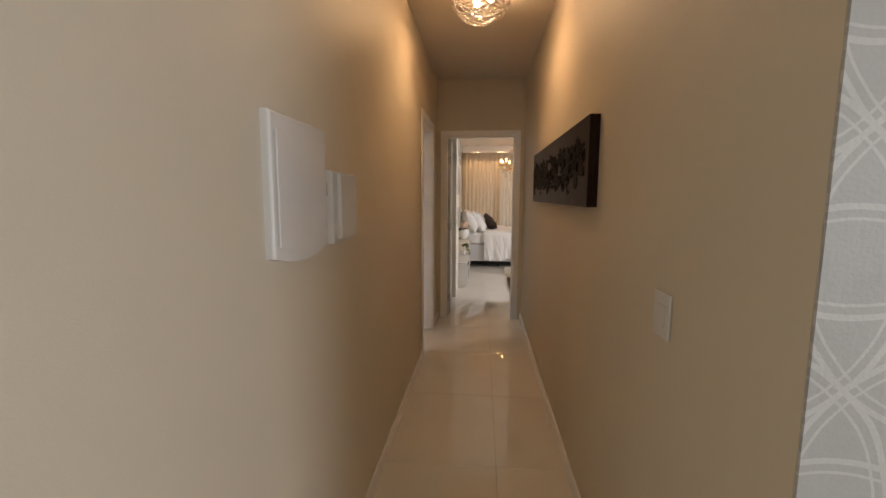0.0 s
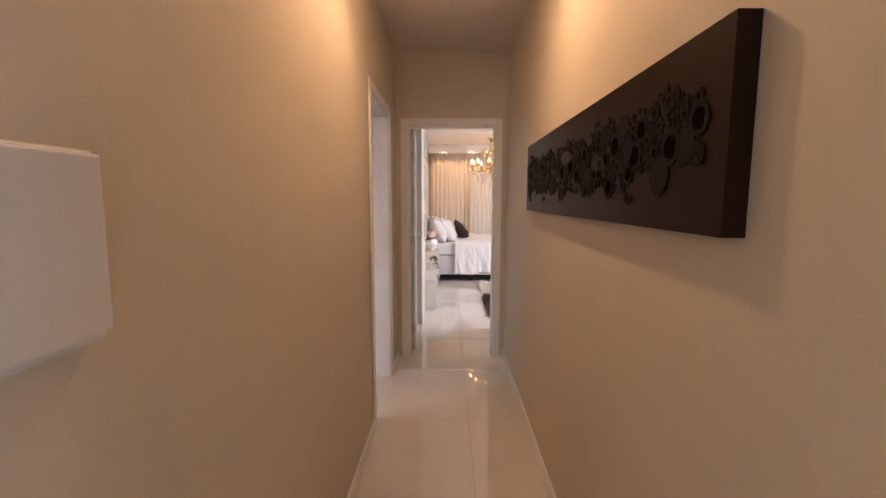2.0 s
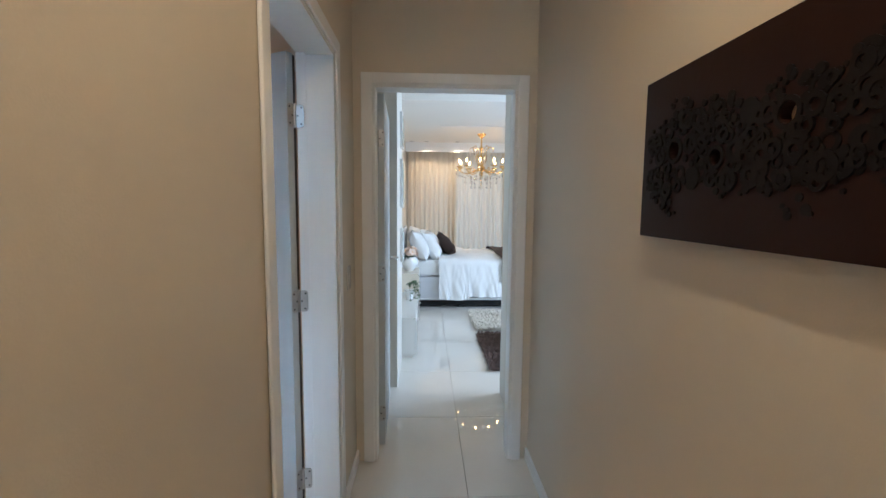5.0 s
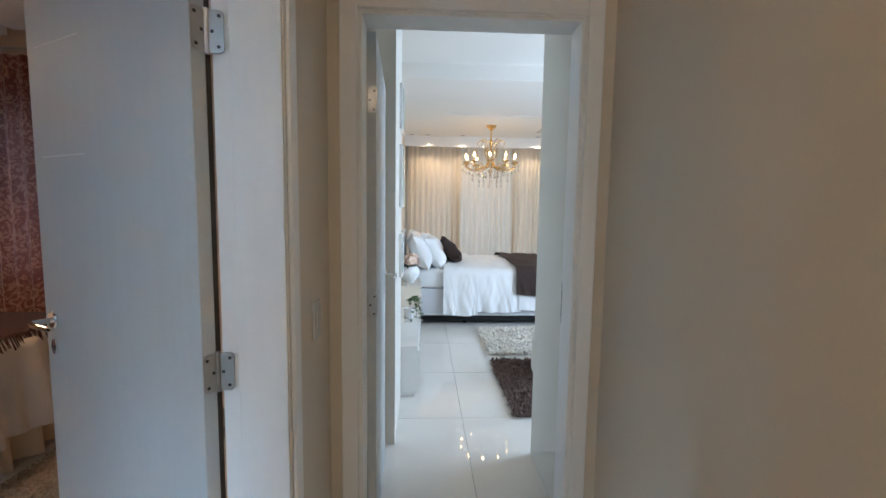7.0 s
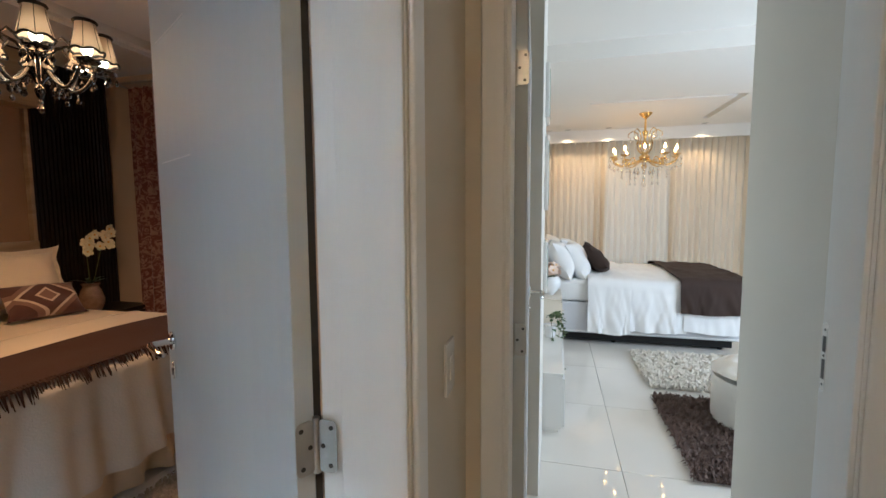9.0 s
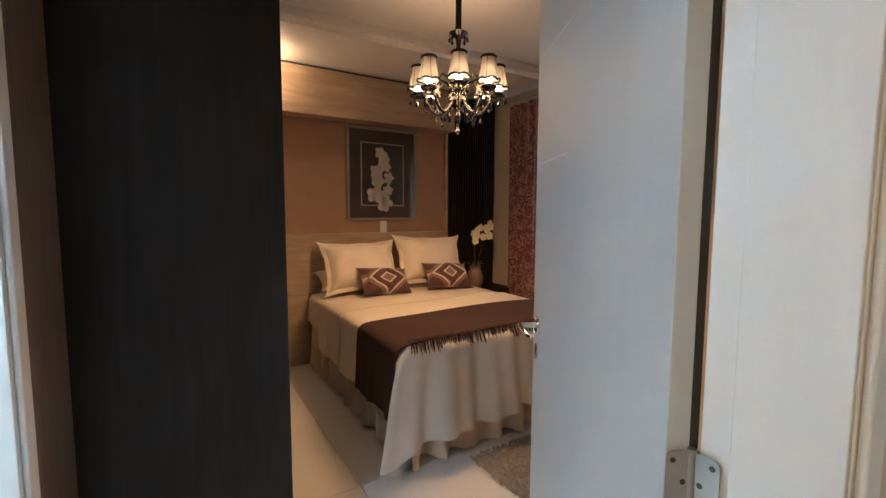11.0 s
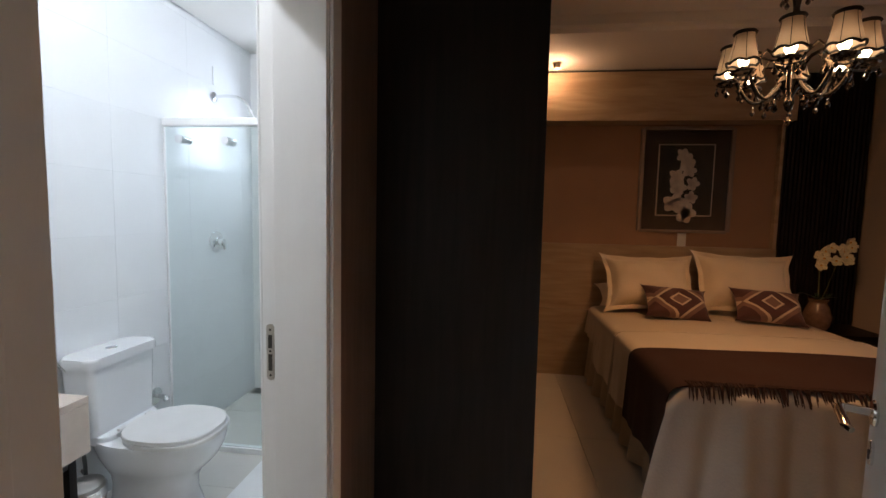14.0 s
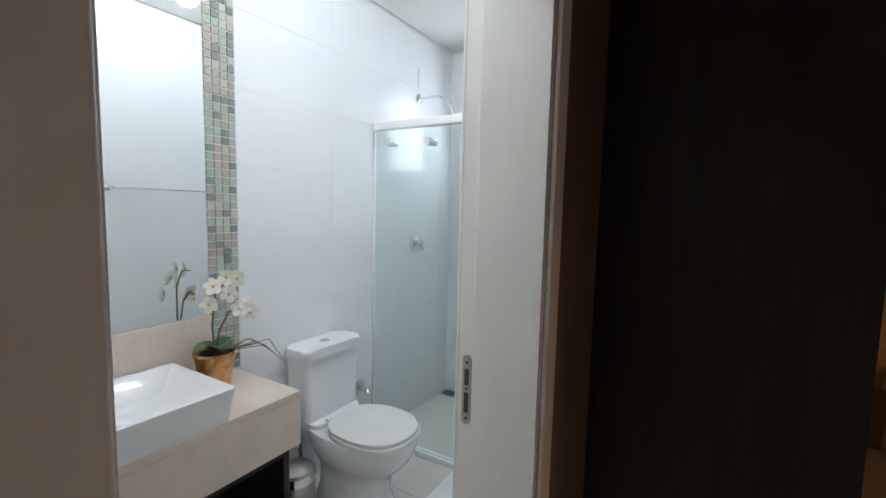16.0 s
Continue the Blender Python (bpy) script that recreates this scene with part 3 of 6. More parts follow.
def wardrobe():
    w = thing("wardrobe", "tall dark wenge wardrobe with plain side panel, beside the bathroom door", "wardrobe", pose(-1.335, -1.395, 0))
    part("side_panel", a_box(-0.025, 0.0, 0, 0.0, 0.647, 2.79, bevel=0.002), WENGE, w)
    part("carcass", a_box(-2.45, 0.0, 0.06, -0.025, 0.60, 2.72), WENGE, w)
    part("filler_panel", a_box(0.001, 0.001, 0.0, 0.392, 0.010, 2.79, bevel=0.002), BROWN_VENEER, w, "mid brown veneer filler panel")
    part("plinth", a_box(-2.45, 0.0, 0.0, -0.03, 0.58, 0.06), WENGE, w)
    for i in range(3):
        x = -2.45 + i * 0.808
        d = part("door", a_box(x, 0.605, 0.07, x + 0.803, 0.627, 2.70, bevel=0.002), WENGE, w)
        part("handle", a_box(x + 0.76, 0.627, 0.95, x + 0.78, 0.644, 1.25, bevel=0.003), STEEL, d)


wardrobe()


def headboard():
    h = thing("headboard", "wall headboard of pale oak with a tan padded panel between", "headboard", pose(-3.80, 0, 0))
    part("lower_panel", a_box(0.0, -0.72, 0.0, 0.085, 1.49, 0.62, bevel=0.003), HEADWOOD, h)
    part("lower_panel", a_box(0.0, -0.72, 0.623, 0.085, 1.49, 1.225, bevel=0.003), HEADWOOD, h)
    part("padded_panel", a_box(0.0, -0.72, 1.226, 0.03, 1.46, 2.29), HEADPAD, h, "tan suede panel")
    part("end_strip", a_box(0.0, 1.46, 1.226, 0.075, 1.49, 2.29, bevel=0.003), HEADWOOD, h)
    part("upper_box", a_box(0.0, -0.72, 2.292, 0.21, 1.49, 2.70, bevel=0.003), HEADWOOD, h, "pale oak box shelf")
    # solid dark strip; its colour stands for the shade in the gap above
    part("gap_shade_strip", a_box(0.0, -0.72, 2.70, 0.18, 1.47, 2.722), WENGE, h)


headboard()


def slat_panel():
    s = thing("slatted_panel", "dark wenge wall panel with narrow upright slats", "wall panel", pose(-3.80, 1.49, 0))
    part("backing", a_box(0.0, 0.002, 0.0, 0.03, 0.675, 2.72), WENGE, s)
    me = mesh_of("slat", a_box(0, -0.011, 0, 0.022, 0.011, 2.70, bevel=0.002), WENGE)
    for i in range(20):
        piece("slat", me, s, pose(0.03, 0.022 + i * 0.0333, 0.01))


slat_panel()


def framed_picture():
    p = thing("framed_picture", "framed photograph of white orchids on black, brown mount", "picture", pose(-3.765, 0.725, 1.81))
    w, h = 0.745, 0.90
    wd = material("grey_brown_frame_wood", (0.27, 0.22, 0.18), 0.4, 0.2, 0.1, 10)
    for a in (-1, 1):
        part("frame_side", a_box(-0.01, a * w / 2 - 0.016, -h / 2, 0.03, a * w / 2 + 0.016, h / 2, bevel=0.004), wd, p)
        part("frame_rail", a_box(-0.01, -w / 2 + 0.014, a * h / 2 - 0.014, 0.03, w / 2 - 0.014, a * h / 2 + 0.014, bevel=0.004), wd, p)
    part("mount", a_box(-0.005, -w / 2 + 0.014, -h / 2 + 0.014, 0.006, w / 2 - 0.014, h / 2 - 0.014), material("dark_brown_mount", (0.042, 0.024, 0.019), 0.8), p)
    part("fillet", a_box(0.006, -0.235, -0.315, 0.009, 0.235, 0.315), material("pale_fillet", (0.55, 0.47, 0.38), 0.5), p)
    part("photograph", a_box(0.009, -0.225, -0.305, 0.0105, 0.225, 0.305), material("black_photo_ground", (0.012, 0.01, 0.009), 0.3), p)
    rnd = random.Random(4)
    bm = bmesh.new()
    for k in range(13):
        z = 0.24 - k * 0.042 + rnd.uniform(-0.02, 0.02)
        y = (0.0 if k < 3 else 0.07 * math.sin(k * 2.3)) + rnd.uniform(-0.03, 0.03) - 0.01
        r = rnd.uniform(0.05, 0.085) * (0.75 + 0.03 * k)
        for q in range(5):
            a = q * 1.2566 + rnd.uniform(-0.3, 0.3)
            o = [(r * 0.62 * math.cos(t * 0.5236), r * 0.45 * math.sin(t * 0.5236)) for t in range(12)]
            m = pose(0.0108 + 0.0001 * k, y + 0.5 * r * math.cos(a), z + 0.5 * r * math.sin(a)) @ Matrix(((0, 0, 1, 0), (math.cos(a), -math.sin(a), 0, 0), (math.sin(a), math.cos(a), 0, 0), (0, 0, 0, 1)))
            prism(bm, o, 0, 0.0008, m)
    part("flower_image", bm, material("grey_white_printed_petals", (0.70, 0.62, 0.57), 0.5, var=0.2, scale=40), p, smooth=False)
    part("glazing", a_box(0.0135, -w / 2 + 0.014, -h / 2 + 0.014, 0.0155, w / 2 - 0.014, h / 2 - 0.014), glass("picture_glass"), p).visible_shadow = False


framed_picture()
sk = thing("wall_socket", "small white wall socket plate under the picture", "socket", pose(-3.768, 0.73, 1.285))
part("plate", a_box(0, -0.037, -0.058, 0.009, 0.037, 0.058, bevel=0.003), WHITE_PLASTIC, sk)
part("insert", a_box(0.009, -0.02, -0.04, 0.0115, 0.02, 0.04, bevel=0.001), WHITE_PLASTIC, sk)

# the made bed: head at x = -3.7, foot at x = -1.735, width y -0.05 to 1.53
BX0, BX1, BY0, BY1, BZ = -3.70, -1.735, -0.05, 1.53, 0.665


def skirt_wall(bm, p0, p1, z0, z1, depth=0.02, pitch=0.1, seed=0, n=8):
    """A pleated valance from p0 to p1."""
    d = Vector((p1[0] - p0[0], p1[1] - p0[1], 0))
    ln = d.length
    d.normalize()
    nor = Vector((d.y, -d.x, 0))
    rnd = random.Random(seed)
    k = max(2, int(ln / pitch))
    am = [rnd.uniform(0.4, 1.2) for _ in range(k + 2)]

    def f(u, v):
        q = u * k
        i = int(min(q, k - 1e-6))
        a = am[i] * (1 - (q - i)) + am[i + 1] * (q - i)
        w = depth * a * (1 - v * 0.75) * math.sin(2 * math.pi * q + 0.8 * am[i])
        b = Vector((p0[0], p0[1], 0)) + d * (u * ln) + nor * (w + 0.012 * (1 - v))
        return Vector((b.x, b.y, z0 + (z1 - z0) * v + 0.006 * math.sin(q * 2.1) * (1 - v)))
    return sheet(bm, k * n, 5, f)


def drape(bm, x0, x1, y0, z, drop0, drop1, y1=None, lift=0.0, ends=(0, 0), wave=0.012, waves=5.0, seed=0, r=0.05, nu=40):
    """A cloth over the bed across its width; drop0 is how far it hangs past the near side."""
    rnd = random.Random(seed)
    ph = rnd.uniform(0, 6)
    y1 = BY1 if y1 is None else y1
    span = y1 - y0 - 2 * r
    total = drop0 + span + drop1

    def f(u, v):
        x = x0 + (x1 - x0) * u
        s = v * total - drop0
        if s < 0:
            t = -s
            a = min(1.0, t / (r * 1.57)) * math.pi / 2
            k = max(0.0, min(1, (t - r * 1.57) / max(0.05, drop0 - r * 1.57)))
            out = 0.012 * math.sin(a) + 0.015 * k + wave * k * (math.sin(waves * 6.28 * u + ph) + 0.5 * math.sin(waves * 14 * u + ph))
            return Vector((x, y0 + r - r * math.sin(a) - out, z + lift - r + r * math.cos(a) - max(0.0, t - r * 1.57) + 0.008 * k * math.sin(9 * u + ph)))
        if s > span:
            t = s - span
            a = min(1.0, t / (r * 1.57)) * math.pi / 2
            return Vector((x, y1 - r + r * math.sin(a), z + lift - r + r * math.cos(a) - max(0.0, t - r * 1.57)))
        e = min(s, span - s)
        crown = 0.018 * (1 - math.exp(-e * 4)) + 0.004 * min(1, e * 8) * math.sin(6 * x + 3) * math.sin(5 * s + ph)
        return Vector((x, y0 + r + s, z + crown + lift))
    return sheet(bm, nu, int(total / 0.03), f, thick=0.006)


def suite_bed():
    b = thing("double_bed", "made double bed with cream coverlet, dark throw and pleated valance", "bed")
    part("base", a_box(BX0, BY0 + 0.03, 0.10, BX1 - 0.03, BY1 - 0.03, 0.36, bevel=0.02), SKIRT, b)
    part("mattress", a_box(BX0, BY0 + 0.01, 0.362, BX1 - 0.01, BY1 - 0.01, BZ - 0.008, bevel=0.05), LINEN, b)
    for x in (BX0 + 0.15, BX1 - 0.2):
        for y in (BY0 + 0.15, BY1 - 0.15):
            part("foot", a_lathe([(0.02, 0), (0.03, 0.02), (0.03, 0.102)], 14, pose(x, y, 0)), BLACK_GLASS, b)
    bm = bmesh.new()
    skirt_wall(bm, (BX0 + 0.02, BY0 + 0.012), (BX1 - 0.01, BY0 + 0.012), 0.015, 0.40, 0.045, 0.19, seed=1, n=12)
    part("valance_side", bm, SKIRT, b)
    bm = bmesh.new()
    skirt_wall(bm, (BX1 + 0.0, BY0 + 0.01), (BX1 + 0.0, BY1 - 0.01), 0.015, 0.42, 0.055, 0.19, seed=2, n=12)
    part("valance_foot", bm, SKIRT, b)
    part("sheet", drape(bmesh.new(), BX0 + 0.02, -3.05, BY0, BZ + 0.004, 0.28, 0.3, seed=3, wave=0.008), LINEN, b)
    part("blanket", drape(bmesh.new(), -3.36, -2.60, BY0 - 0.010, BZ + 0.012, 0.45, 0.35, seed=5, wave=0.010, waves=2.0), LINEN, b, "cream blanket under the coverlet")
    part("coverlet", drape(bmesh.new(), -2.74, BX1 - 0.02, BY0 - 0.022, BZ + 0.023, 0.46, 0.35, seed=6, wave=0.008, waves=3.0), COVERLET, b)
    part("coverlet_hem", drape(bmesh.new(), -2.752, -2.728, BY0 - 0.026, BZ + 0.027, 0.462, 0.3, seed=6, wave=0.008, waves=3.0, nu=4), COVERLET, b, "stitched coverlet edge")
    # the pale quilt hangs over the foot with one corner on the floor
    rnd = random.Random(8)

    def foot(u, v):
        y = BY0 - 0.055 + (BY1 - BY0 + 0.05) * u
        tail = max(0.0, 1 - abs(u - 0.035) / 0.04)
        hang = 0.545 - 0.05 * u + 0.06 * (1 - u) ** 4 + 0.03 * tail + 0.012 * math.sin(23 * u)
        t = v * (hang + 0.12)
        fl = 0.040 * math.sin(u * 31 + 0.8 + 0.5 * math.sin(7 * u)) + 0.022 * math.sin(u * 67 + 2)
        fall = 0.075 * max(0.0, min(1.0, (BY0 + 0.03 - y) / 0.085)) ** 1.6
        if t < 0.12:
            return Vector((BX1 - 0.12 + t, y, BZ + 0.034 - fall))
        k = (t - 0.12) / hang
        a = min(1, (t - 0.12) / 0.08) * math.pi / 2
        out = 0.032 * math.sin(a) + k * 0.075 + k ** 0.7 * fl
        side = 0.17 * k ** 0.8 * (1 - u) ** 7
        return Vector((BX1 + out, y - side, BZ + 0.034 - fall * (1 - k) - 0.05 * (1 - math.cos(a)) - max(0.0, t - 0.20)))
    part("quilt", a_sheet(150, 40, foot, thick=0.005), QUILT, b)
    th = part("throw", drape(bmesh.new(), -2.30, BX1 + 0.012, BY0 - 0.055, BZ + 0.044, 0.46, 0.35, seed=9, wave=0.008, waves=2.0, r=0.06), THROW, b, "dark brown woven throw")
    bm = bmesh.new()
    for i in range(150):
        y = BY0 + 0.02 + 1.50 * i / 150 + rnd.uniform(-0.004, 0.004)
        a = rnd.uniform(-0.02, 0.02)
        ln = rnd.uniform(0.06, 0.10)
        tube(bm, [(BX1 - 0.01, y, BZ + 0.062), (BX1 + 0.022, y + a * 0.5, BZ + 0.054), (BX1 + 0.048, y + a, BZ + 0.050 - ln * 0.7)], [0.0045, 0.004, 0.002], 5)
    part("fringe", bm, THROW, th)
    return b


suite_bed()


def pillow(name, label, m, w, h, d, mat, seed, flange=0.0, category="pillow", group=""):
    return tagged(part(name, cushion_bm(w, h, d, seed, flange, draw=0.14), mat, None, label, m=m), label, category, group)


def leaning(x, y, z, tilt, turn=0, roll=0):
    """A cushion whose face looks along +x and leans back against the headboard."""
    return pose(x, y, z) @ pose(0, 0, 0, 0, 0, 90 + turn) @ pose(0, 0, 0, -tilt, roll, 0)


pillow("pillow", "cream flanged pillow leaning on the headboard", leaning(-3.46, 0.37, 0.93, 27, 2), 0.70, 0.44, 0.22, LINEN, 1, 0.045, group="pillows on the double bed")
pillow("pillow", "cream flanged pillow leaning on the headboard", leaning(-3.44, 1.10, 0.955, 25, -3, 2), 0.70, 0.46, 0.22, LINEN, 2, 0.045, group="pillows on the double bed")
pillow("pillow", "cream pillow lying behind the front pillow", leaning(-3.56, 0.30, 0.80, 60, 0), 0.66, 0.30, 0.13, LINEN, 3, 0.0, group="pillows on the double bed")
pillow("cushion", "small brown cushion with woven cream diamonds", leaning(-3.22, 0.50, 0.81, 40, 4, 5), 0.52, 0.29, 0.16, CUSHION_PRINT, 4, 0.0, "cushion", "diamond cushions")
pillow("cushion", "small brown cushion with woven cream diamonds", leaning(-3.18, 1.14, 0.82, 38, -4, 3), 0.50, 0.29, 0.16, CUSHION_PRINT, 5, 0.0, "cushion", "diamond cushions")


def bedside_table():
    t = thing("bedside_table", "dark wenge bedside table beside the double bed", "bedside table", pose(-3.55, 1.86, 0))
    part("body", a_box(-0.21, -0.26, 0.08, 0.20, 0.26, 0.56, bevel=0.003), WENGE, t)
    part("top", a_box(-0.21, -0.27, 0.562, 0.22, 0.27, 0.59, bevel=0.003), WENGE, t)
    for z in (0.10, 0.335):
        d = part("drawer", a_box(0.20, -0.25, z, 0.218, 0.25, z + 0.215, bevel=0.002), WENGE, t)
        part("handle", a_box(0.218, -0.06, z + 0.10, 0.232, 0.06, z + 0.112, bevel=0.002), STEEL, d)


bedside_table()


def petal_bm(bm, r, m):
    o = [(r * (0.5 + 0.5 * math.cos(a)) * 1.0, 0.42 * r * math.sin(a) * (1.15 - 0.3 * math.cos(a))) for a in [k * math.pi / 6 for k in range(12)]]
    c = [bm.verts.new((x, y, 0.12 * r * (1 - (y / (0.45 * r)) ** 2) - 0.1 * r * (x / r) ** 2)) for x, y in o]
    bm.faces.new(c)
    bmesh.ops.transform(bm, matrix=m, verts=c)


def flower(bm, heart, at, facing, r, petals=5, roll=0.0):
    q = Vector(facing).to_track_quat("Z", "Y").to_matrix().to_4x4()
    m = Matrix.Translation(at) @ q
    for k in range(petals):
        petal_bm(bm, r, m @ pose(0, 0, 0, 0, 0, roll + 360 * k / petals) @ pose(0.1 * r, 0, 0, 0, -18, 0))
    lathe(heart, [(0.0001, 0), (0.2 * r, 0.03 * r), (0.16 * r, 0.25 * r), (0.0001, 0.32 * r)], 8, m)


def leaf_bm(bm, base, direction, length, width, droop=0.3, n=8):
    d = Vector(direction).normalized()
    side = d.cross(Vector((0, 0, 1)))
    side = side.normalized() if side.length > 0.05 else Vector((1, 0, 0))
    up = side.cross(d)
    rows = []
    for i in range(n + 1):
        t = i / n
        p = Vector(base) + d * length * t - Vector((0, 0, 1)) * droop * length * t * t
        w = width * math.sin(math.pi * min(1, t * 0.92 + 0.06)) ** 0.8 / 2
        rows.append([bm.verts.new(p - side * w + up * w * 0.35), bm.verts.new(p), bm.verts.new(p + side * w + up * w * 0.35)])
    for a, b in zip(rows, rows[1:]):
        bm.faces.new((a[0], a[1], b[1], b[0]))
        bm.faces.new((a[1], a[2], b[2], b[1]))


def vase_with_blooms():
    v = thing("flower_vase", "brown glazed vase with pale yellow orchids on the bedside table", "vase", pose(-3.42, 1.65, 0.59))
    part("vase", a_lathe([(0.05, 0), (0.085, 0.06), (0.095, 0.13), (0.075, 0.20), (0.055, 0.24), (0.07, 0.27), (0.055, 0.268), (0.04, 0.24), (0.0001, 0.23)], 28), material("brown_marbled_glaze", (0.22, 0.14, 0.10), 0.25, var=0.3, scale=25), v)
    rnd = random.Random(11)
    st, pe, he = bmesh.new(), bmesh.new(), bmesh.new()
    for dy, ht, lean in ((-0.03, 0.62, 0.02), (0.11, 0.66, 0.09)):
        tube(st, [(0, 0, 0.2), (0.01, dy * 0.4, 0.35), (0.02, dy, ht - 0.05), (0.03, dy + lean * 0.5, ht)], [0.004, 0.004, 0.003, 0.002], 6)
        for k in range(7):
            p = (0.03 + rnd.uniform(-0.02, 0.03), dy + lean * (k / 7.0) + rnd.uniform(-0.03, 0.03), ht - 0.09 + 0.024 * k + rnd.uniform(-0.01, 0.01))
            flower(pe, he, p, (1, rnd.uniform(-0.7, 0.3), rnd.uniform(-0.3, 0.4)), 0.042, 5, rnd.uniform(0, 70))
    part("stem", st, STEM, v)
    part("petals", pe, material("pale_yellow_petal", (0.74, 0.68, 0.46), 0.6, var=0.1, scale=60), v, smooth=False)
    part("flower_heart", he, YELLOW, v)
    lf = bmesh.new()
    for k in range(7):
        a = k * 0.9
        leaf_bm(lf, (0, 0, 0.25), (math.cos(a), math.sin(a), 0.9), rnd.uniform(0.12, 0.2), 0.035, 0.4)
    part("leaf", lf, GREEN, v)


vase_with_blooms()


def suite_curtain():
    c = thing("curtain", "heavy red and cream patterned curtain on a metal rod", "curtain", pose(0, 2.06, 0))
    part("cloth", curtain_bm(-3.36, -2.45, 0.02, 2.575, 0.045, 0.11, 21), TOILE, c)
    part("rod", a_tube([(-3.55, 0, 2.625), (-1.5, 0, 2.625)], 0.011, 14), STEEL, c)
    part("finial", a_lathe([(0.0001, -0.03), (0.02, -0.015), (0.024, 0.0), (0.02, 0.015), (0.0001, 0.03)], 16, pose(-3.57, 0, 2.625, 0, 90, 0)), STEEL, c)
    for x in (-3.45, -1.6):
        part("bracket", a_tube([(x, 0, 2.61), (x, 0.06, 2.60), (x, 0.11, 2.60)], 0.008, 8), STEEL, c)
    bm0 = a_tube([(0, 0.017 * math.cos(k * 0.5236), 0.017 * math.sin(k * 0.5236)) for k in range(12)], 0.0025, 6, closed=True)
    me = mesh_of("ring", bm0, STEEL, True)
    for i in range(17):
        x = -3.34 + 0.055 * i
        piece("ring", me, c, pose(x if i < 17 else x + 0.7, 0, 2.611))


suite_curtain()
tagged(part("sheer_curtain", curtain_bm(-2.6, -1.6, 0.02, 2.56, 0.03, 0.09, 23), fabric("grey_sheer", (0.5, 0.47, 0.42), through=0.45), None, m=pose(0, 2.12, 0)), "thin grey sheer curtain behind the patterned one", "curtain")


def suite_chandelier():
    c = thing("chandelier", "black glass chandelier with eight cream shades and dark drops", "chandelier", pose(-1.965, 0.44, 2.145))
    bm = bmesh.new()
    for k in range(22):
        a = k % 2 * 90
        z = 0.42 + k * 0.0112
        tube(bm, [(0.014 * math.cos(q * 0.785) * (1 if a else 0.5), 0.014 * math.cos(q * 0.785) * (0.5 if a else 1), z + 0.011 * math.sin(q * 0.785)) for q in range(8)], 0.0055, 5, closed=True)
    tube(bm, [(0, 0, 0.40), (0.004, 0.003, 0.48), (-0.003, 0.002, 0.56), (0, 0, 0.654)], 0.014, 8)
    part("chain_sleeve", bm, BLACK_TRIM, c, "black gathered cord sleeve")
    part("ceiling_cup", a_lathe([(0.03, 0.615), (0.055, 0.63), (0.06, 0.654)], 20), BLACK_GLASS, c)
    part("column", a_lathe([(0.0001, -0.16), (0.012, -0.15), (0.022, -0.12), (0.012, -0.09), (0.04, -0.05), (0.055, -0.02), (0.03, 0.02), (0.018, 0.08), (0.03, 0.12), (0.016, 0.17), (0.02, 0.24), (0.013, 0.31), (0.018, 0.355), (0.045, 0.378), (0.058, 0.39), (0.042, 0.398), (0.012, 0.41), (0.0001, 0.415)], 20), BLACK_GLASS, c)
    R = 0.245
    arm = bmesh.new()
    pts = []
    for k in range(15):
        t = k / 14
        pts.append((0.04 + (R - 0.04) * t, 0, -0.02 - 0.085 * math.sin(math.pi * min(1, t * 1.15)) + 0.07 * t ** 4))
    tube(arm, pts, 0.0085, 8)
    tube(arm, [(0.03, 0, 0.02), (0.07, 0, 0.09), (0.13, 0, 0.12), (0.17, 0, 0.08), (0.15, 0, 0.05)], [0.007, 0.007, 0.006, 0.005, 0.004], 7)
    arm_me = mesh_of("arm", arm, BLACK_GLASS, True)
    pan_me = mesh_of("drip_pan", a_lathe([(0.012, 0.0), (0.05, 0.006), (0.055, 0.016), (0.048, 0.012), (0.012, 0.01), (0.012, 0.05), (0.0001, 0.05)], 18, ripple=0.06, waves=8), BLACK_GLASS, True)
    sh = bmesh.new()
    seg = 40
    prof = [(0.066, 0.035), (0.061, 0.055), (0.054, 0.085), (0.047, 0.12), (0.042, 0.155), (0.041, 0.175)]
    rings = []
    for j, (r, z) in enumerate(prof):
        ring = []
        for i in range(seg):
            a = 2 * math.pi * i / seg
            sc = 0.012 * abs(math.sin(3 * a)) if j == 0 else 0.0
            rr = r * (1 + 0.02 * math.cos(20 * a))
            ring.append(sh.verts.new((rr * math.cos(a), rr * math.sin(a), z + sc)))
        rings.append(ring)
    for a, b in zip(rings, rings[1:]):
        for i in range(seg):
            sh.faces.new((a[i], a[(i + 1) % seg], b[(i + 1) % seg], b[i]))
    shade_me = mesh_of("shade", sh, SHADE, True)
    tr = bmesh.new()
    tube(tr, [(0.0665 * math.cos(2 * math.pi * i / 40), 0.0665 * math.sin(2 * math.pi * i / 40), 0.035 + 0.012 * abs(math.sin(6 * math.pi * i / 40))) for i in range(40)], 0.006, 5, closed=True)
    seam_me = mesh_of("seam", a_tube([(1.02 * r, 0, z) for r, z in prof], 0.0014, 4), BLACK_TRIM, True)
    trim_me = mesh_of("braid", tr, BLACK_TRIM, True)
    top_me = mesh_of("top_braid", a_tube([(0.0415 * math.cos(2 * math.pi * i / 24), 0.0415 * math.sin(2 * math.pi * i / 24), 0.175) for i in range(24)], 0.0085, 5, closed=True), BLACK_TRIM, True)
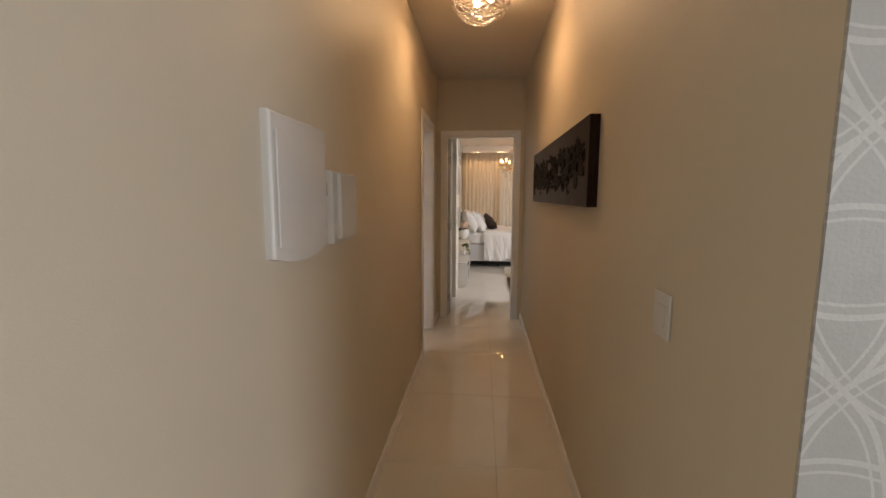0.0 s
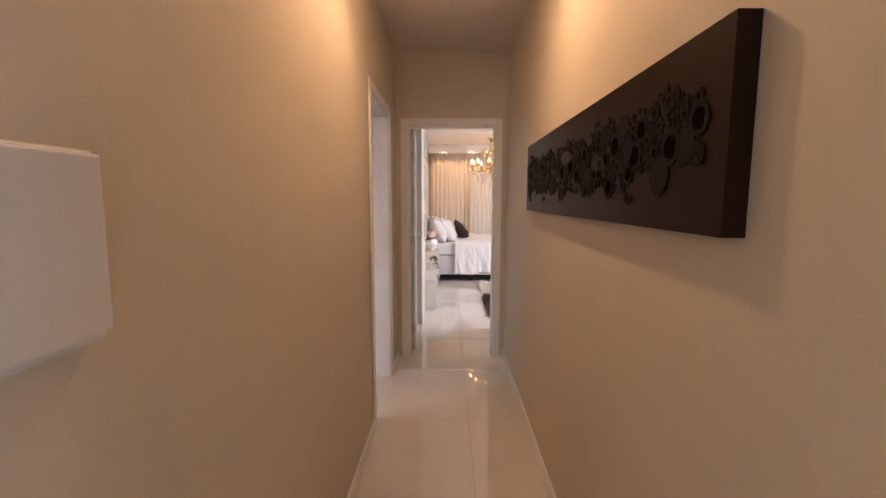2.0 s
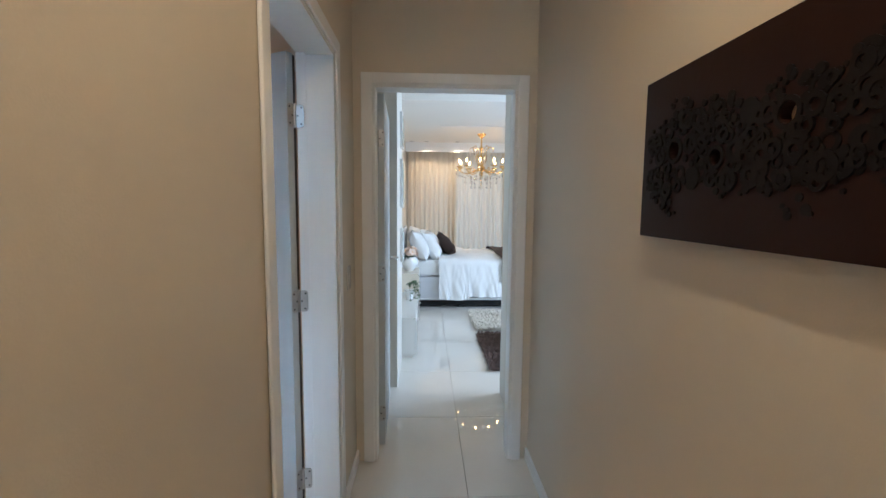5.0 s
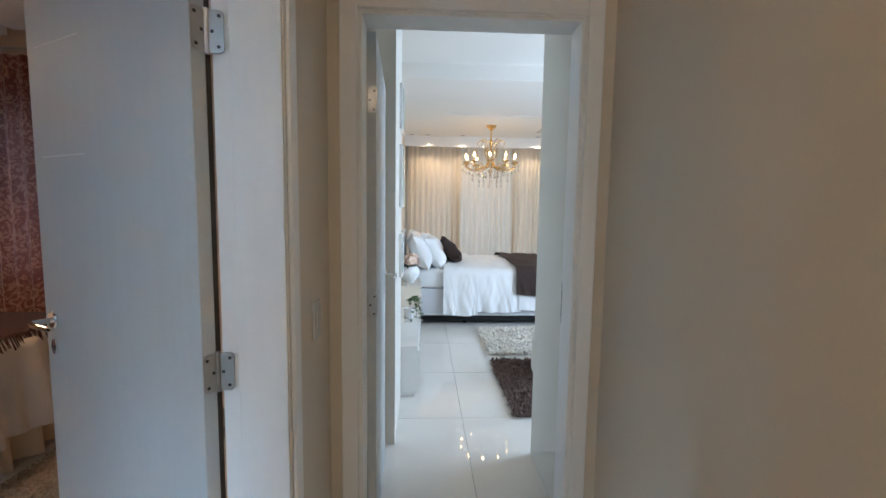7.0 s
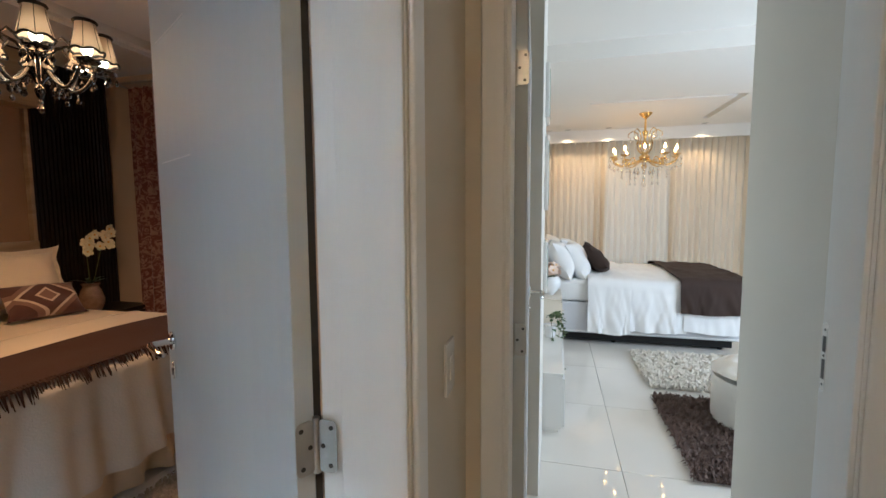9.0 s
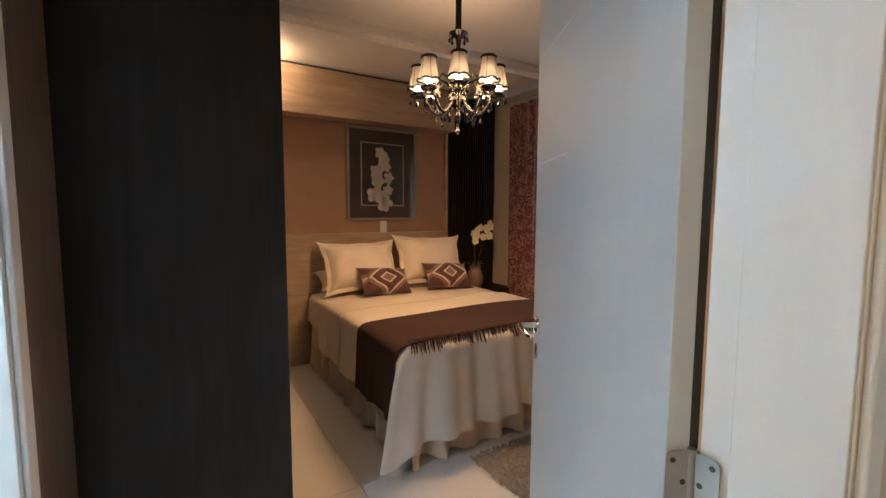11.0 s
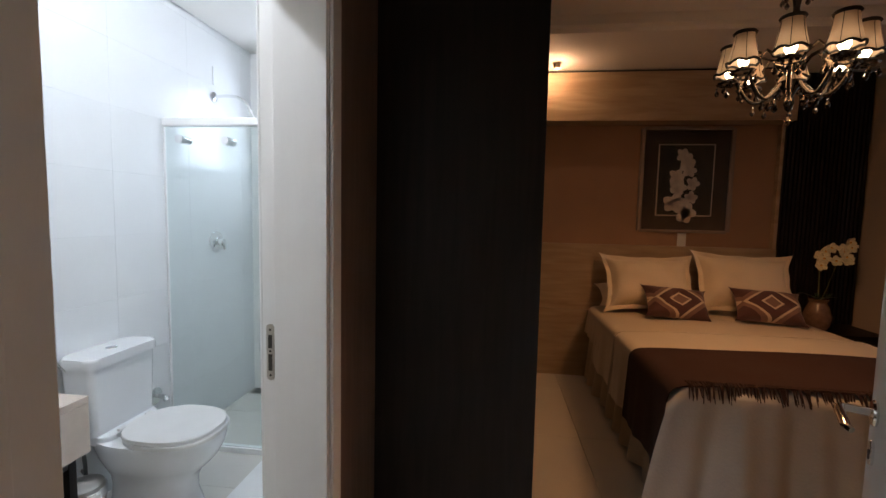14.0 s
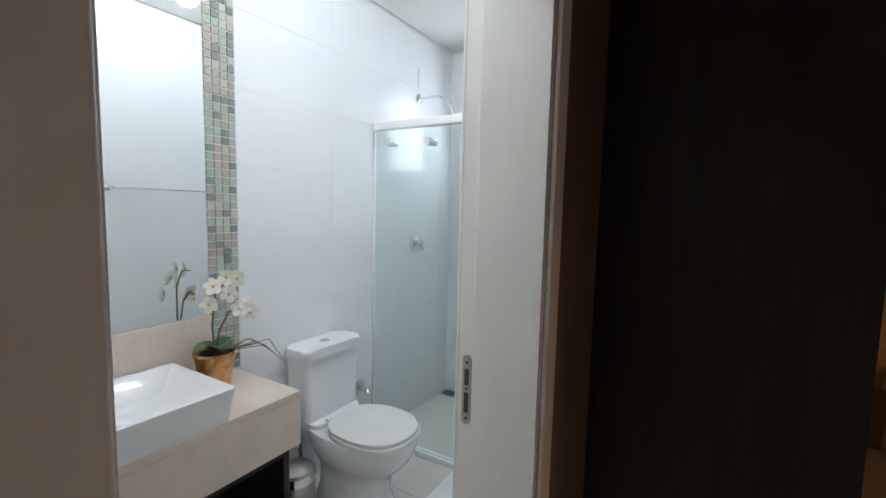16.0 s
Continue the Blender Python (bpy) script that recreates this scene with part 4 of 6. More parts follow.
    bulb_me = mesh_of("bulb", a_lathe([(0.0001, 0.03), (0.014, 0.034), (0.023, 0.052), (0.024, 0.07), (0.014, 0.10), (0.0001, 0.12)], 14), BULB_SOFT, True)
    dr = bmesh.new()
    lathe(dr, [(0.0001, -0.052), (0.009, -0.043), (0.011, -0.034), (0.004, -0.02), (0.0001, -0.016)], 8)
    lathe(dr, [(0.0001, -0.016), (0.005, -0.011), (0.0001, -0.005)], 6)
    tube(dr, [(0, 0, -0.006), (0, 0, 0.004)], 0.001, 4)
    drop_me = mesh_of("crystal_drop", dr, CRYSTAL_DARK, False)
    for k in range(8):
        a = 45 * k - 33
        m = pose(0, 0, 0, 0, 0, a)
        ar = piece("arm", arm_me, c, m)
        piece("drip_pan", pan_me, ar, pose(R, 0, 0.0))
        s = piece("shade", shade_me, c, m @ pose(R, 0, 0.012))
        s["label"] = "cream scalloped shade with black braid"
        piece("braid", trim_me, s, Matrix.Identity(4))
        piece("top_braid", top_me, s, Matrix.Identity(4))
        for i in range(6):
            piece("seam", seam_me, s, pose(0, 0, 0, 0, 0, 60 * i))
        piece("bulb", bulb_me, ar, pose(R, 0, 0.005))
        for q in range(5):
            b = radians(72 * q)
            piece("crystal_drop", drop_me, ar, pose(R + 0.052 * math.cos(b), 0.052 * math.sin(b), 0.004))
        piece("crystal_drop", drop_me, ar, pose(0.14, 0, -0.112))
        piece("crystal_drop", drop_me, ar, pose(0.08, 0, -0.08) @ Matrix.Scale(1.3, 4))
        piece("crystal_drop", drop_me, c, m @ pose(0.055, 0, 0.382))
    piece("crystal_drop", drop_me, c, pose(0, 0, -0.155) @ Matrix.Scale(1.4, 4))


suite_chandelier()


def downlight(m, label, group):
    d = thing("downlight", label, "downlight", m, group)
    part("ring", a_lathe([(0.028, -0.004), (0.042, -0.004), (0.044, 0.0), (0.028, 0.0)], 24), WHITE_PLASTIC, d)
    part("lens", a_lathe([(0.0001, -0.0035), (0.027, -0.003), (0.027, 0.0), (0.0001, 0.0)], 20), BULB, d)


downlight(pose(-3.42, -0.46, 2.723), "small round recessed lamp lit over the headboard", "ceiling spots")
part_of = part("hanging_glass", a_lathe([(0.026, -0.045), (0.03, -0.01), (0.03, -0.005)], 18, pose(-3.42, -0.46, 2.723)), SHADE, bpy.data.objects["downlight"])
part_of.matrix_parent_inverse = bpy.data.objects["downlight"].matrix_world.inverted()


def shag(name, label, x0, y0, x1, y1, mat, h, count, seed, category="rug", r=0.006, z=0.002):
    rnd = random.Random(seed)
    t = thing(name, label, category)
    part("backing", a_box(x0 + 0.02, y0 + 0.02, z, x1 - 0.02, y1 - 0.02, z + 0.012), mat, t)
    verts, faces = [], []
    for _ in range(count):
        x, y = rnd.uniform(x0, x1), rnd.uniform(y0, y1)
        a, ln = rnd.uniform(0, 6.28), rnd.uniform(0.6, 1.5) * h
        dx, dy = math.cos(a), math.sin(a)
        px, py = -dy * r, dx * r
        k = len(verts)
        hz = rnd.uniform(0.5, 1.1) * h
        verts += [(x - px, y - py, z + 0.01), (x + px, y + py, z + 0.01), (x + dx * ln * 0.5 + px, y + dy * ln * 0.5 + py, z + 0.01 + hz), (x + dx * ln * 0.5 - px, y + dy * ln * 0.5 - py, z + 0.01 + hz), (x + dx * ln * 1.1, y + dy * ln * 1.1, z + 0.006 + hz * 0.55)]
        faces += [(k, k + 1, k + 2, k + 3), (k + 3, k + 2, k + 4)]
    me = bpy.data.meshes.new("pile")
    me.from_pydata(verts, [], faces)
    me.materials.append(mat)
    ob = new("pile", me)
    ob.parent = t
    return t


shag("rug", "short grey-brown pile rug beside the double bed", -1.62, 0.30, -0.7, 1.5, material("grey_brown_pile", (0.33, 0.28, 0.22), 0.95, var=0.3, scale=40), 0.012, 9000, 31)

# ---- bathroom ----
TW, TH = 0.56, 0.33
tile_me = mesh_of("tile", a_box(-TW / 2 + 0.0004, 0, -TH / 2 + 0.0004, TW / 2 - 0.0004, 0.010, TH / 2 - 0.0004, bevel=0.0005), TILE, True)
back = bpy.data.objects["wall_bathroom_back"]


def mosaic():
    s = thing("mosaic_strip", "upright strip of small sage, grey and tan glass mosaic", "mosaic", pose(-1.124, -2.865, 0.757))
    part("grout_bed", a_box(0, -0.006, 0, 0.134, 0.003, 1.92), JOINT, s)
    rnd = random.Random(3)
    mats = [material("sage_glass_mosaic", (0.36, 0.40, 0.34), 0.12, var=0.05, coat=0.5, spread=0.05), material("grey_glass_mosaic", (0.20, 0.22, 0.19), 0.12, var=0.05, coat=0.5), material("tan_glass_mosaic", (0.40, 0.35, 0.28), 0.12, var=0.05, coat=0.5), material("pale_glass_mosaic", (0.45, 0.46, 0.40), 0.12, var=0.05, coat=0.5)]
    mes = [mesh_of("tessera", a_box(-0.0147, 0, -0.0147, 0.0147, 0.0062, 0.0147, bevel=0.001), m) for m in mats]
    for i in range(57):
        for j in range(4):
            piece("tessera", mes[rnd.choice((0, 0, 1, 2, 2, 3))], s, pose(0.0168 + 0.0335 * j, 0.002, 0.0168 + 0.0335 * i))


def bathroom_tiles():
    for i in range(9):
        for j in range(-1, 6):
            cx = -0.57 - TW / 2 - TW * (j - 1)
            x0, x1 = cx - TW / 2, cx + TW / 2
            if x1 < -2.95 or x1 > 0.02:
                continue
            piece("tile", tile_me, back, pose(cx, -2.877, -0.0 + 0.003 + TH * (i + 0.5)))


def toilet():
    t = thing("toilet", "white ceramic close-coupled toilet with lid down", "toilet", pose(-1.545, -2.866, 0))
    # y runs out from the wall
    tank = a_prism(rounded(0.37, 0.165, 0.03), 0.415, 0.735, pose(0, 0.09, 0))
    for v in tank.verts:
        if v.co.z < 0.5:
            v.co.x *= 0.94
            v.co.y = 0.085 + (v.co.y - 0.085) * 0.92
    part("cistern", tank, PORCELAIN, t)
    lid = part("cistern_lid", a_prism(rounded(0.395, 0.185, 0.045), 0.737, 0.784, pose(0, 0.094, 0), bevel=0.015), PORCELAIN, t)
    part("flush_button", a_lathe([(0.0001, 0.789), (0.021, 0.789), (0.025, 0.786), (0.026, 0.782), (0.0001, 0.782)], 28, pose(0.0, 0.095, 0)), CHROME, lid)

    def outline(w, l0, l1, n=44, p=3.3, taper=0.12):
        out = []
        for k in range(n):
            a = 2 * math.pi * k / n
            c, s = math.cos(a), math.sin(a)
            q = (abs(c) ** p + abs(s) ** p) ** (-1 / p)
            y = (l0 + l1) / 2 + q * s * (l1 - l0) / 2
            wide = w / 2 * (1 - 0.03 * s * s if s < 0 else 1 - taper * s * s)
            out.append((q * c * wide, y))
        return out
    bowl = bmesh.new()
    rings = []
    for z, w, a, b, p in ((0.0, 0.265, 0.10, 0.53, 3.2), (0.02, 0.26, 0.105, 0.525, 3.2), (0.08, 0.235, 0.12, 0.51, 3.0), (0.15, 0.235, 0.12, 0.515, 2.8), (0.20, 0.262, 0.11, 0.545, 2.6), (0.24, 0.315, 0.09, 0.59, 2.4), (0.28, 0.355, 0.075, 0.625, 2.4), (0.325, 0.380, 0.06, 0.648, 2.5), (0.372, 0.390, 0.052, 0.658, 2.6), (0.392, 0.384, 0.056, 0.652, 2.7)):
        rings.append([bowl.verts.new((x, y, z)) for x, y in outline(w, a, b, p=p)])
    for a, b in zip(rings, rings[1:]):
        for i in range(44):
            bowl.faces.new((a[i], a[(i + 1) % 44], b[(i + 1) % 44], b[i]))
    bowl.faces.new(rings[0][::-1])
    bowl.faces.new(rings[-1])
    part("bowl", bowl, PORCELAIN, t)
    part("neck", a_prism(rounded(0.33, 0.21, 0.05), 0.375, 0.416, pose(0, 0.115, 0), bevel=0.012), PORCELAIN, t)
    part("seat", a_prism(outline(0.394, 0.225, 0.662, p=2.6), 0.394, 0.412, bevel=0.007), WHITE_PLASTIC, t, "white plastic seat")
    part("lid", a_prism(outline(0.380, 0.215, 0.650, p=2.6), 0.415, 0.431, bevel=0.007), WHITE_PLASTIC, t, "white plastic lid")
    for x in (-0.08, 0.08):
        part("lid_hinge", a_tube([(x - 0.018, 0.212, 0.42), (x + 0.018, 0.212, 0.42)], 0.010, 12), WHITE_PLASTIC, t)
    for x in (-0.105, 0.105):
        part("bolt_cap", a_lathe([(0.012, 0), (0.012, 0.012), (0.009, 0.018), (0.0001, 0.019)], 14, pose(x * 1.02, 0.30, 0.03, 0, 70 if x > 0 else -70, 0)), DARK_STEEL, t)
    hose = a_tube([(0.13, 0.05, 0.43), (0.155, 0.08, 0.36), (0.175, 0.11, 0.29), (0.165, 0.10, 0.23), (0.12, 0.05, 0.20), (0.09, 0.0, 0.20)], 0.008, 8)
    part("hose", hose, DARK_HOSE, t, "dark flexible supply hose")


def vanity():
    c = thing("vanity_counter", "cream marble washstand top with deep apron and splashback", "counter")
    part("top", a_box(-1.10, -2.862, 0.728, 0.018, -2.432, 0.756, bevel=0.002), STONE, c)
    part("apron", a_box(-1.10, -2.457, 0.535, 0.018, -2.433, 0.7275, bevel=0.002), STONE, c)
    part("side_apron", a_box(-1.10, -2.862, 0.535, -1.076, -2.458, 0.7275, bevel=0.002), STONE, c)
    part("splashback", a_box(-0.989, -2.866, 0.757, 0.018, -2.842, 1.018, bevel=0.002), STONE, c)
    u = thing("vanity_cabinet", "open dark wenge cabinet frame under the washstand", "cabinet")
    x0, x1, y0, y1 = -1.07, 0.018, -2.86, -2.465
    part("side", a_box(x0, y0, 0.0, x0 + 0.03, y1, 0.534, bevel=0.002), WENGE, u)
    part("side", a_box(x1 - 0.03, y0, 0.0, x1, y1, 0.534, bevel=0.002), WENGE, u)
    part("rail", a_box(x0 + 0.03, y1 - 0.02, 0.495, x1 - 0.03, y1, 0.534, bevel=0.002), WENGE, u)
    part("shelf", a_box(x0 + 0.03, y0, 0.12, x1 - 0.03, y1, 0.15, bevel=0.002), WENGE, u)
    part("back_panel", a_box(x0 + 0.03, y0, 0.15, x1 - 0.03, y0 + 0.012, 0.49), WENGE, u)
    b = thing("wash_basin", "white rectangular vessel basin standing on the marble top", "basin", pose(-0.575, -2.625, 0.757))
    bm = bmesh.new()
    w, d, h = 0.50, 0.41, 0.112
    rows = [(0.94, 0.94, 0.0), (1.0, 1.0, h - 0.006), (0.995, 0.995, h), (0.955, 0.945, h), (0.945, 0.93, h - 0.006), (0.70, 0.62, 0.035), (0.3, 0.25, 0.022)]
    rings = []
    for sx, sy, z in rows:
        rings.append([bm.verts.new((x * sx, y * sy, z)) for x, y in rounded(w, d, 0.02, 4)])
    n = len(rings[0])
    for a, q in zip(rings, rings[1:]):
        for i in range(n):
            bm.faces.new((a[i], a[(i + 1) % n], q[(i + 1) % n], q[i]))
    bm.faces.new(rings[0][::-1])
    bm.faces.new(rings[-1])
    part("bowl", bm, PORCELAIN, b)
    part("waste", a_lathe([(0.03, 0.022), (0.032, 0.026), (0.022, 0.030), (0.0001, 0.031)], 24, pose(0.02, 0.02, 0)), CHROME, b)


def mirror():
    m = thing("wall_mirror", "tall frameless wall mirror over the splashback", "mirror")
    mm = bpy.data.materials.new("silvered_mirror")
    mm.use_nodes = True
    b = mm.node_tree.nodes["Principled BSDF"]
    b.inputs["Base Color"].default_value, b.inputs["Metallic"].default_value, b.inputs["Roughness"].default_value = (0.88, 0.90, 0.90, 1), 1.0, 0.01
    part("mirror_glass", a_box(-0.987, -2.866, 1.021, 0.016, -2.858, 2.66), mm, m, smooth=False)


def towel_bar():
    t = thing("towel_bar", "slim chrome towel bar on the tiled wall", "towel bar", pose(-1.12, -1.609, 1.565))
    part("bar", a_tube([(-0.66, -0.055, 0), (0.0, -0.055, 0)], 0.006, 10), CHROME, t)
    for x in (-0.66, 0.0):
        part("post", a_lathe([(0.022, 0), (0.022, 0.008), (0.011, 0.014), (0.011, 0.06), (0.014, 0.066), (0.0001, 0.068)], 18, pose(x, 0, 0, 90, 0, 0)), CHROME, t)


def orchid():
    o = thing("orchid_pot", "white orchid in a copper pot on the marble top", "plant", pose(-0.932, -2.73, 0.757) @ Matrix.Scale(1.26, 4))
    pot = a_lathe([(0.038, 0), (0.042, 0.004), (0.058, 0.10), (0.061, 0.104), (0.062, 0.118), (0.057, 0.118), (0.052, 0.10), (0.0001, 0.098)], 36, ripple=0.012, waves=12)
    part("pot", pot, material("hammered_copper", (0.62, 0.33, 0.14), 0.28, 1.0, 0.25, 30, 0.6, 60), o, "hammered copper pot")
    part("moss", a_lathe([(0.055, 0.10), (0.04, 0.115), (0.0001, 0.12)], 24, ripple=0.05, waves=7), SOIL, o)
    lf, st, pe, he = bmesh.new(), bmesh.new(), bmesh.new(), bmesh.new()
    for a, ln, w in ((100, 0.10, 0.05), (75, 0.12, 0.055), (20, 0.12, 0.05), (190, 0.11, 0.05), (300, 0.09, 0.045)):
        leaf_bm(lf, (0, 0, 0.115), (math.cos(radians(a)), math.sin(radians(a)), 1.0), ln, w, 0.5)
    part("leaf", lf, GREEN, o)
    tube(st, [(0, 0, 0.11), (0.006, 0.0, 0.2), (0.0, 0.01, 0.30), (-0.03, 0.03, 0.345), (-0.07, 0.05, 0.34)], [0.003, 0.003, 0.0025, 0.002, 0.0015], 6)
    tube(st, [(0, 0, 0.11), (-0.01, 0.01, 0.18), (-0.03, 0.03, 0.24), (-0.06, 0.05, 0.262), (-0.085, 0.06, 0.25)], [0.003, 0.003, 0.0025, 0.002, 0.0015], 6)
    rnd = random.Random(6)
    for k in range(6):
        tube(st, [(-0.03, 0.02, 0.115), (-0.08 - 0.02 * k * 0.5, 0.04 + 0.01 * k, 0.13 + rnd.uniform(-0.01, 0.02)), (-0.15 - 0.006 * k, 0.05 + 0.012 * k, 0.105 - 0.012 * k)], [0.002, 0.0016, 0.0008], 5)
    part("stem", st, STEM, o)
    for p in ((0.012, 0.02, 0.325), (-0.02, 0.04, 0.352), (-0.05, 0.045, 0.345), (0.03, 0.03, 0.275), (-0.025, 0.045, 0.30), (-0.055, 0.05, 0.25), (-0.075, 0.055, 0.262), (-0.085, 0.06, 0.235)):
        flower(pe, he, p, (0.6 + rnd.uniform(-0.4, 0.4), 0.8, rnd.uniform(-0.2, 0.35)), 0.027, 5, rnd.uniform(0, 72))
    part("petals", pe, PETAL, o, smooth=False)
    part("flower_heart", he, YELLOW, o)


def pedal_bin():
    b = thing("pedal_bin", "small brushed steel bin with low domed lid", "bin", pose(-1.262, -2.665, 0))
    part("body", a_lathe([(0.085, 0), (0.088, 0.006), (0.088, 0.235), (0.0001, 0.236)], 36), STEEL, b)
    part("band", a_lathe([(0.0895, 0.215), (0.092, 0.218), (0.092, 0.252), (0.0895, 0.256)], 36), CHROME, b)
    part("lid", a_lathe([(0.088, 0.256), (0.082, 0.270), (0.05, 0.282), (0.0001, 0.287)], 36), STEEL, b)
    part("base_ring", a_lathe([(0.09, 0), (0.09, 0.014), (0.0885, 0.015)], 30), DARK_STEEL, b)


def shower():
    g = glass("clear_green_glass", (0.90, 0.965, 0.95))
    s = thing("shower_screen", "clear glass shower screen with white top rail and steel knobs", "shower screen")
    part("glass_panel", a_box(-2.044, -2.862, 0.035, -2.036, -2.08, 1.945, bevel=0.001), g, s).visible_shadow = False
    part("glass_panel", a_box(-2.064, -2.18, 0.035, -2.056, -1.609, 1.945, bevel=0.001), g, s).visible_shadow = False
    part("top_rail", a_box(-2.078, -2.864, 1.945, -2.022, -1.609, 1.992, bevel=0.006), TRIM, s, "white aluminium top rail")
    part("bottom_rail", a_box(-2.075, -2.864, 0.0, -2.025, -1.609, 0.034, bevel=0.004), TRIM, s, "white aluminium bottom rail")
    part("wall_channel", a_box(-2.048, -2.866, 0.035, -2.032, -2.853, 1.944, bevel=0.002), TRIM, s)
    for y, z in ((-2.73, 1.865), (-2.45, 1.855)):
        k = part("clamp", a_tube([(-2.075, y, z), (-2.02, y, z)], 0.021, 18), CHROME, s)
        part("knob", a_tube([(-2.02, y, z), (-1.985, y, z)], 0.024, 18), CHROME, k)
    h = thing("wall_shower", "chrome shower head on a bent wall arm", "shower", pose(-2.50, -2.866, 2.237))
    part("wall_flange", a_lathe([(0.032, 0), (0.032, 0.008), (0.018, 0.016), (0.0001, 0.017)], 24, pose(0, 0, 0, -90, 0, 0)), CHROME, h)
    part("arm", a_tube([(0, 0.01, 0), (0, 0.10, 0.004), (0, 0.17, -0.004), (0, 0.225, -0.03), (0, 0.255, -0.075), (0, 0.265, -0.105)], 0.0105, 12), CHROME, h)
    part("head", a_lathe([(0.012, 0.03), (0.018, 0.0), (0.034, -0.03), (0.036, -0.04), (0.0001, -0.042)], 24, pose(0, 0.27, -0.13, 12, 0, 0)), CHROME, h)
    part("plumbing_cover", a_box(-0.004, -0.001, 0.08, 0.004, 0.006, 0.20), JOINT, h)
    v = thing("shower_valve", "round chrome shower valve with lever on the tiles", "shower valve", pose(-2.50, -2.866, 1.244))
    part("plate", a_lathe([(0.073, 0), (0.073, 0.004), (0.06, 0.012), (0.0001, 0.013)], 36, pose(0, 0, 0, -90, 0, 0)), CHROME, v)
    part("lever", a_tube([(0, 0.01, 0), (0, 0.055, -0.004), (0.0, 0.06, -0.012), (0, 0.062, -0.055)], [0.026, 0.024, 0.014, 0.009], 16), CHROME, v)
    a = thing("stop_valve", "chrome stop valve on the wall beside the toilet", "valve", pose(-1.912, -2.866, 0.375))
    part("plate", a_lathe([(0.05, 0), (0.05, 0.004), (0.035, 0.01), (0.0001, 0.011)], 28, pose(0, 0, 0, -90, 0, 0)), CHROME, a)
    part("handle", a_tube([(0, 0.01, 0), (0, 0.06, 0), (0.0, 0.075, -0.02)], [0.014, 0.014, 0.018], 14), CHROME, a)
    d = thing("floor_drain", "square steel shower drain grate in the floor", "drain", pose(-2.95, -2.79, 0.0))
    part("grate", a_box(-0.0, -0.06, 0.0005, 0.10, 0.06, 0.005, bevel=0.001), STEEL, d)
    for i in range(5):
        part("slot", a_box(0.012 + i * 0.018, -0.045, 0.0045, 0.02 + i * 0.018, 0.045, 0.0062), DARK_STEEL, d)


mosaic(), toilet(), vanity(), mirror(), towel_bar(), orchid(), pedal_bin(), shower()


def bath_mat():
    o = thing("bath_mat", "soft white bath mat on the floor before the toilet", "bath mat", pose(-1.80, -2.02, 0.001))
    bm = a_prism(rounded(0.70, 0.42, 0.17, 10), 0.0, 0.018, bevel=0.012)
    part("mat", bm, fabric("white_terry", (0.80, 0.80, 0.79), weave=160, bump=0.9), o)


bath_mat()
bathroom_tiles()

# added fixtures for the two unseen bathroom lamps
for x in (-0.25, -1.35):
    downlight(pose(x, -2.10, 2.678), "small round recessed lamp, unseen, added to the bathroom ceiling", "bathroom ceiling spots")

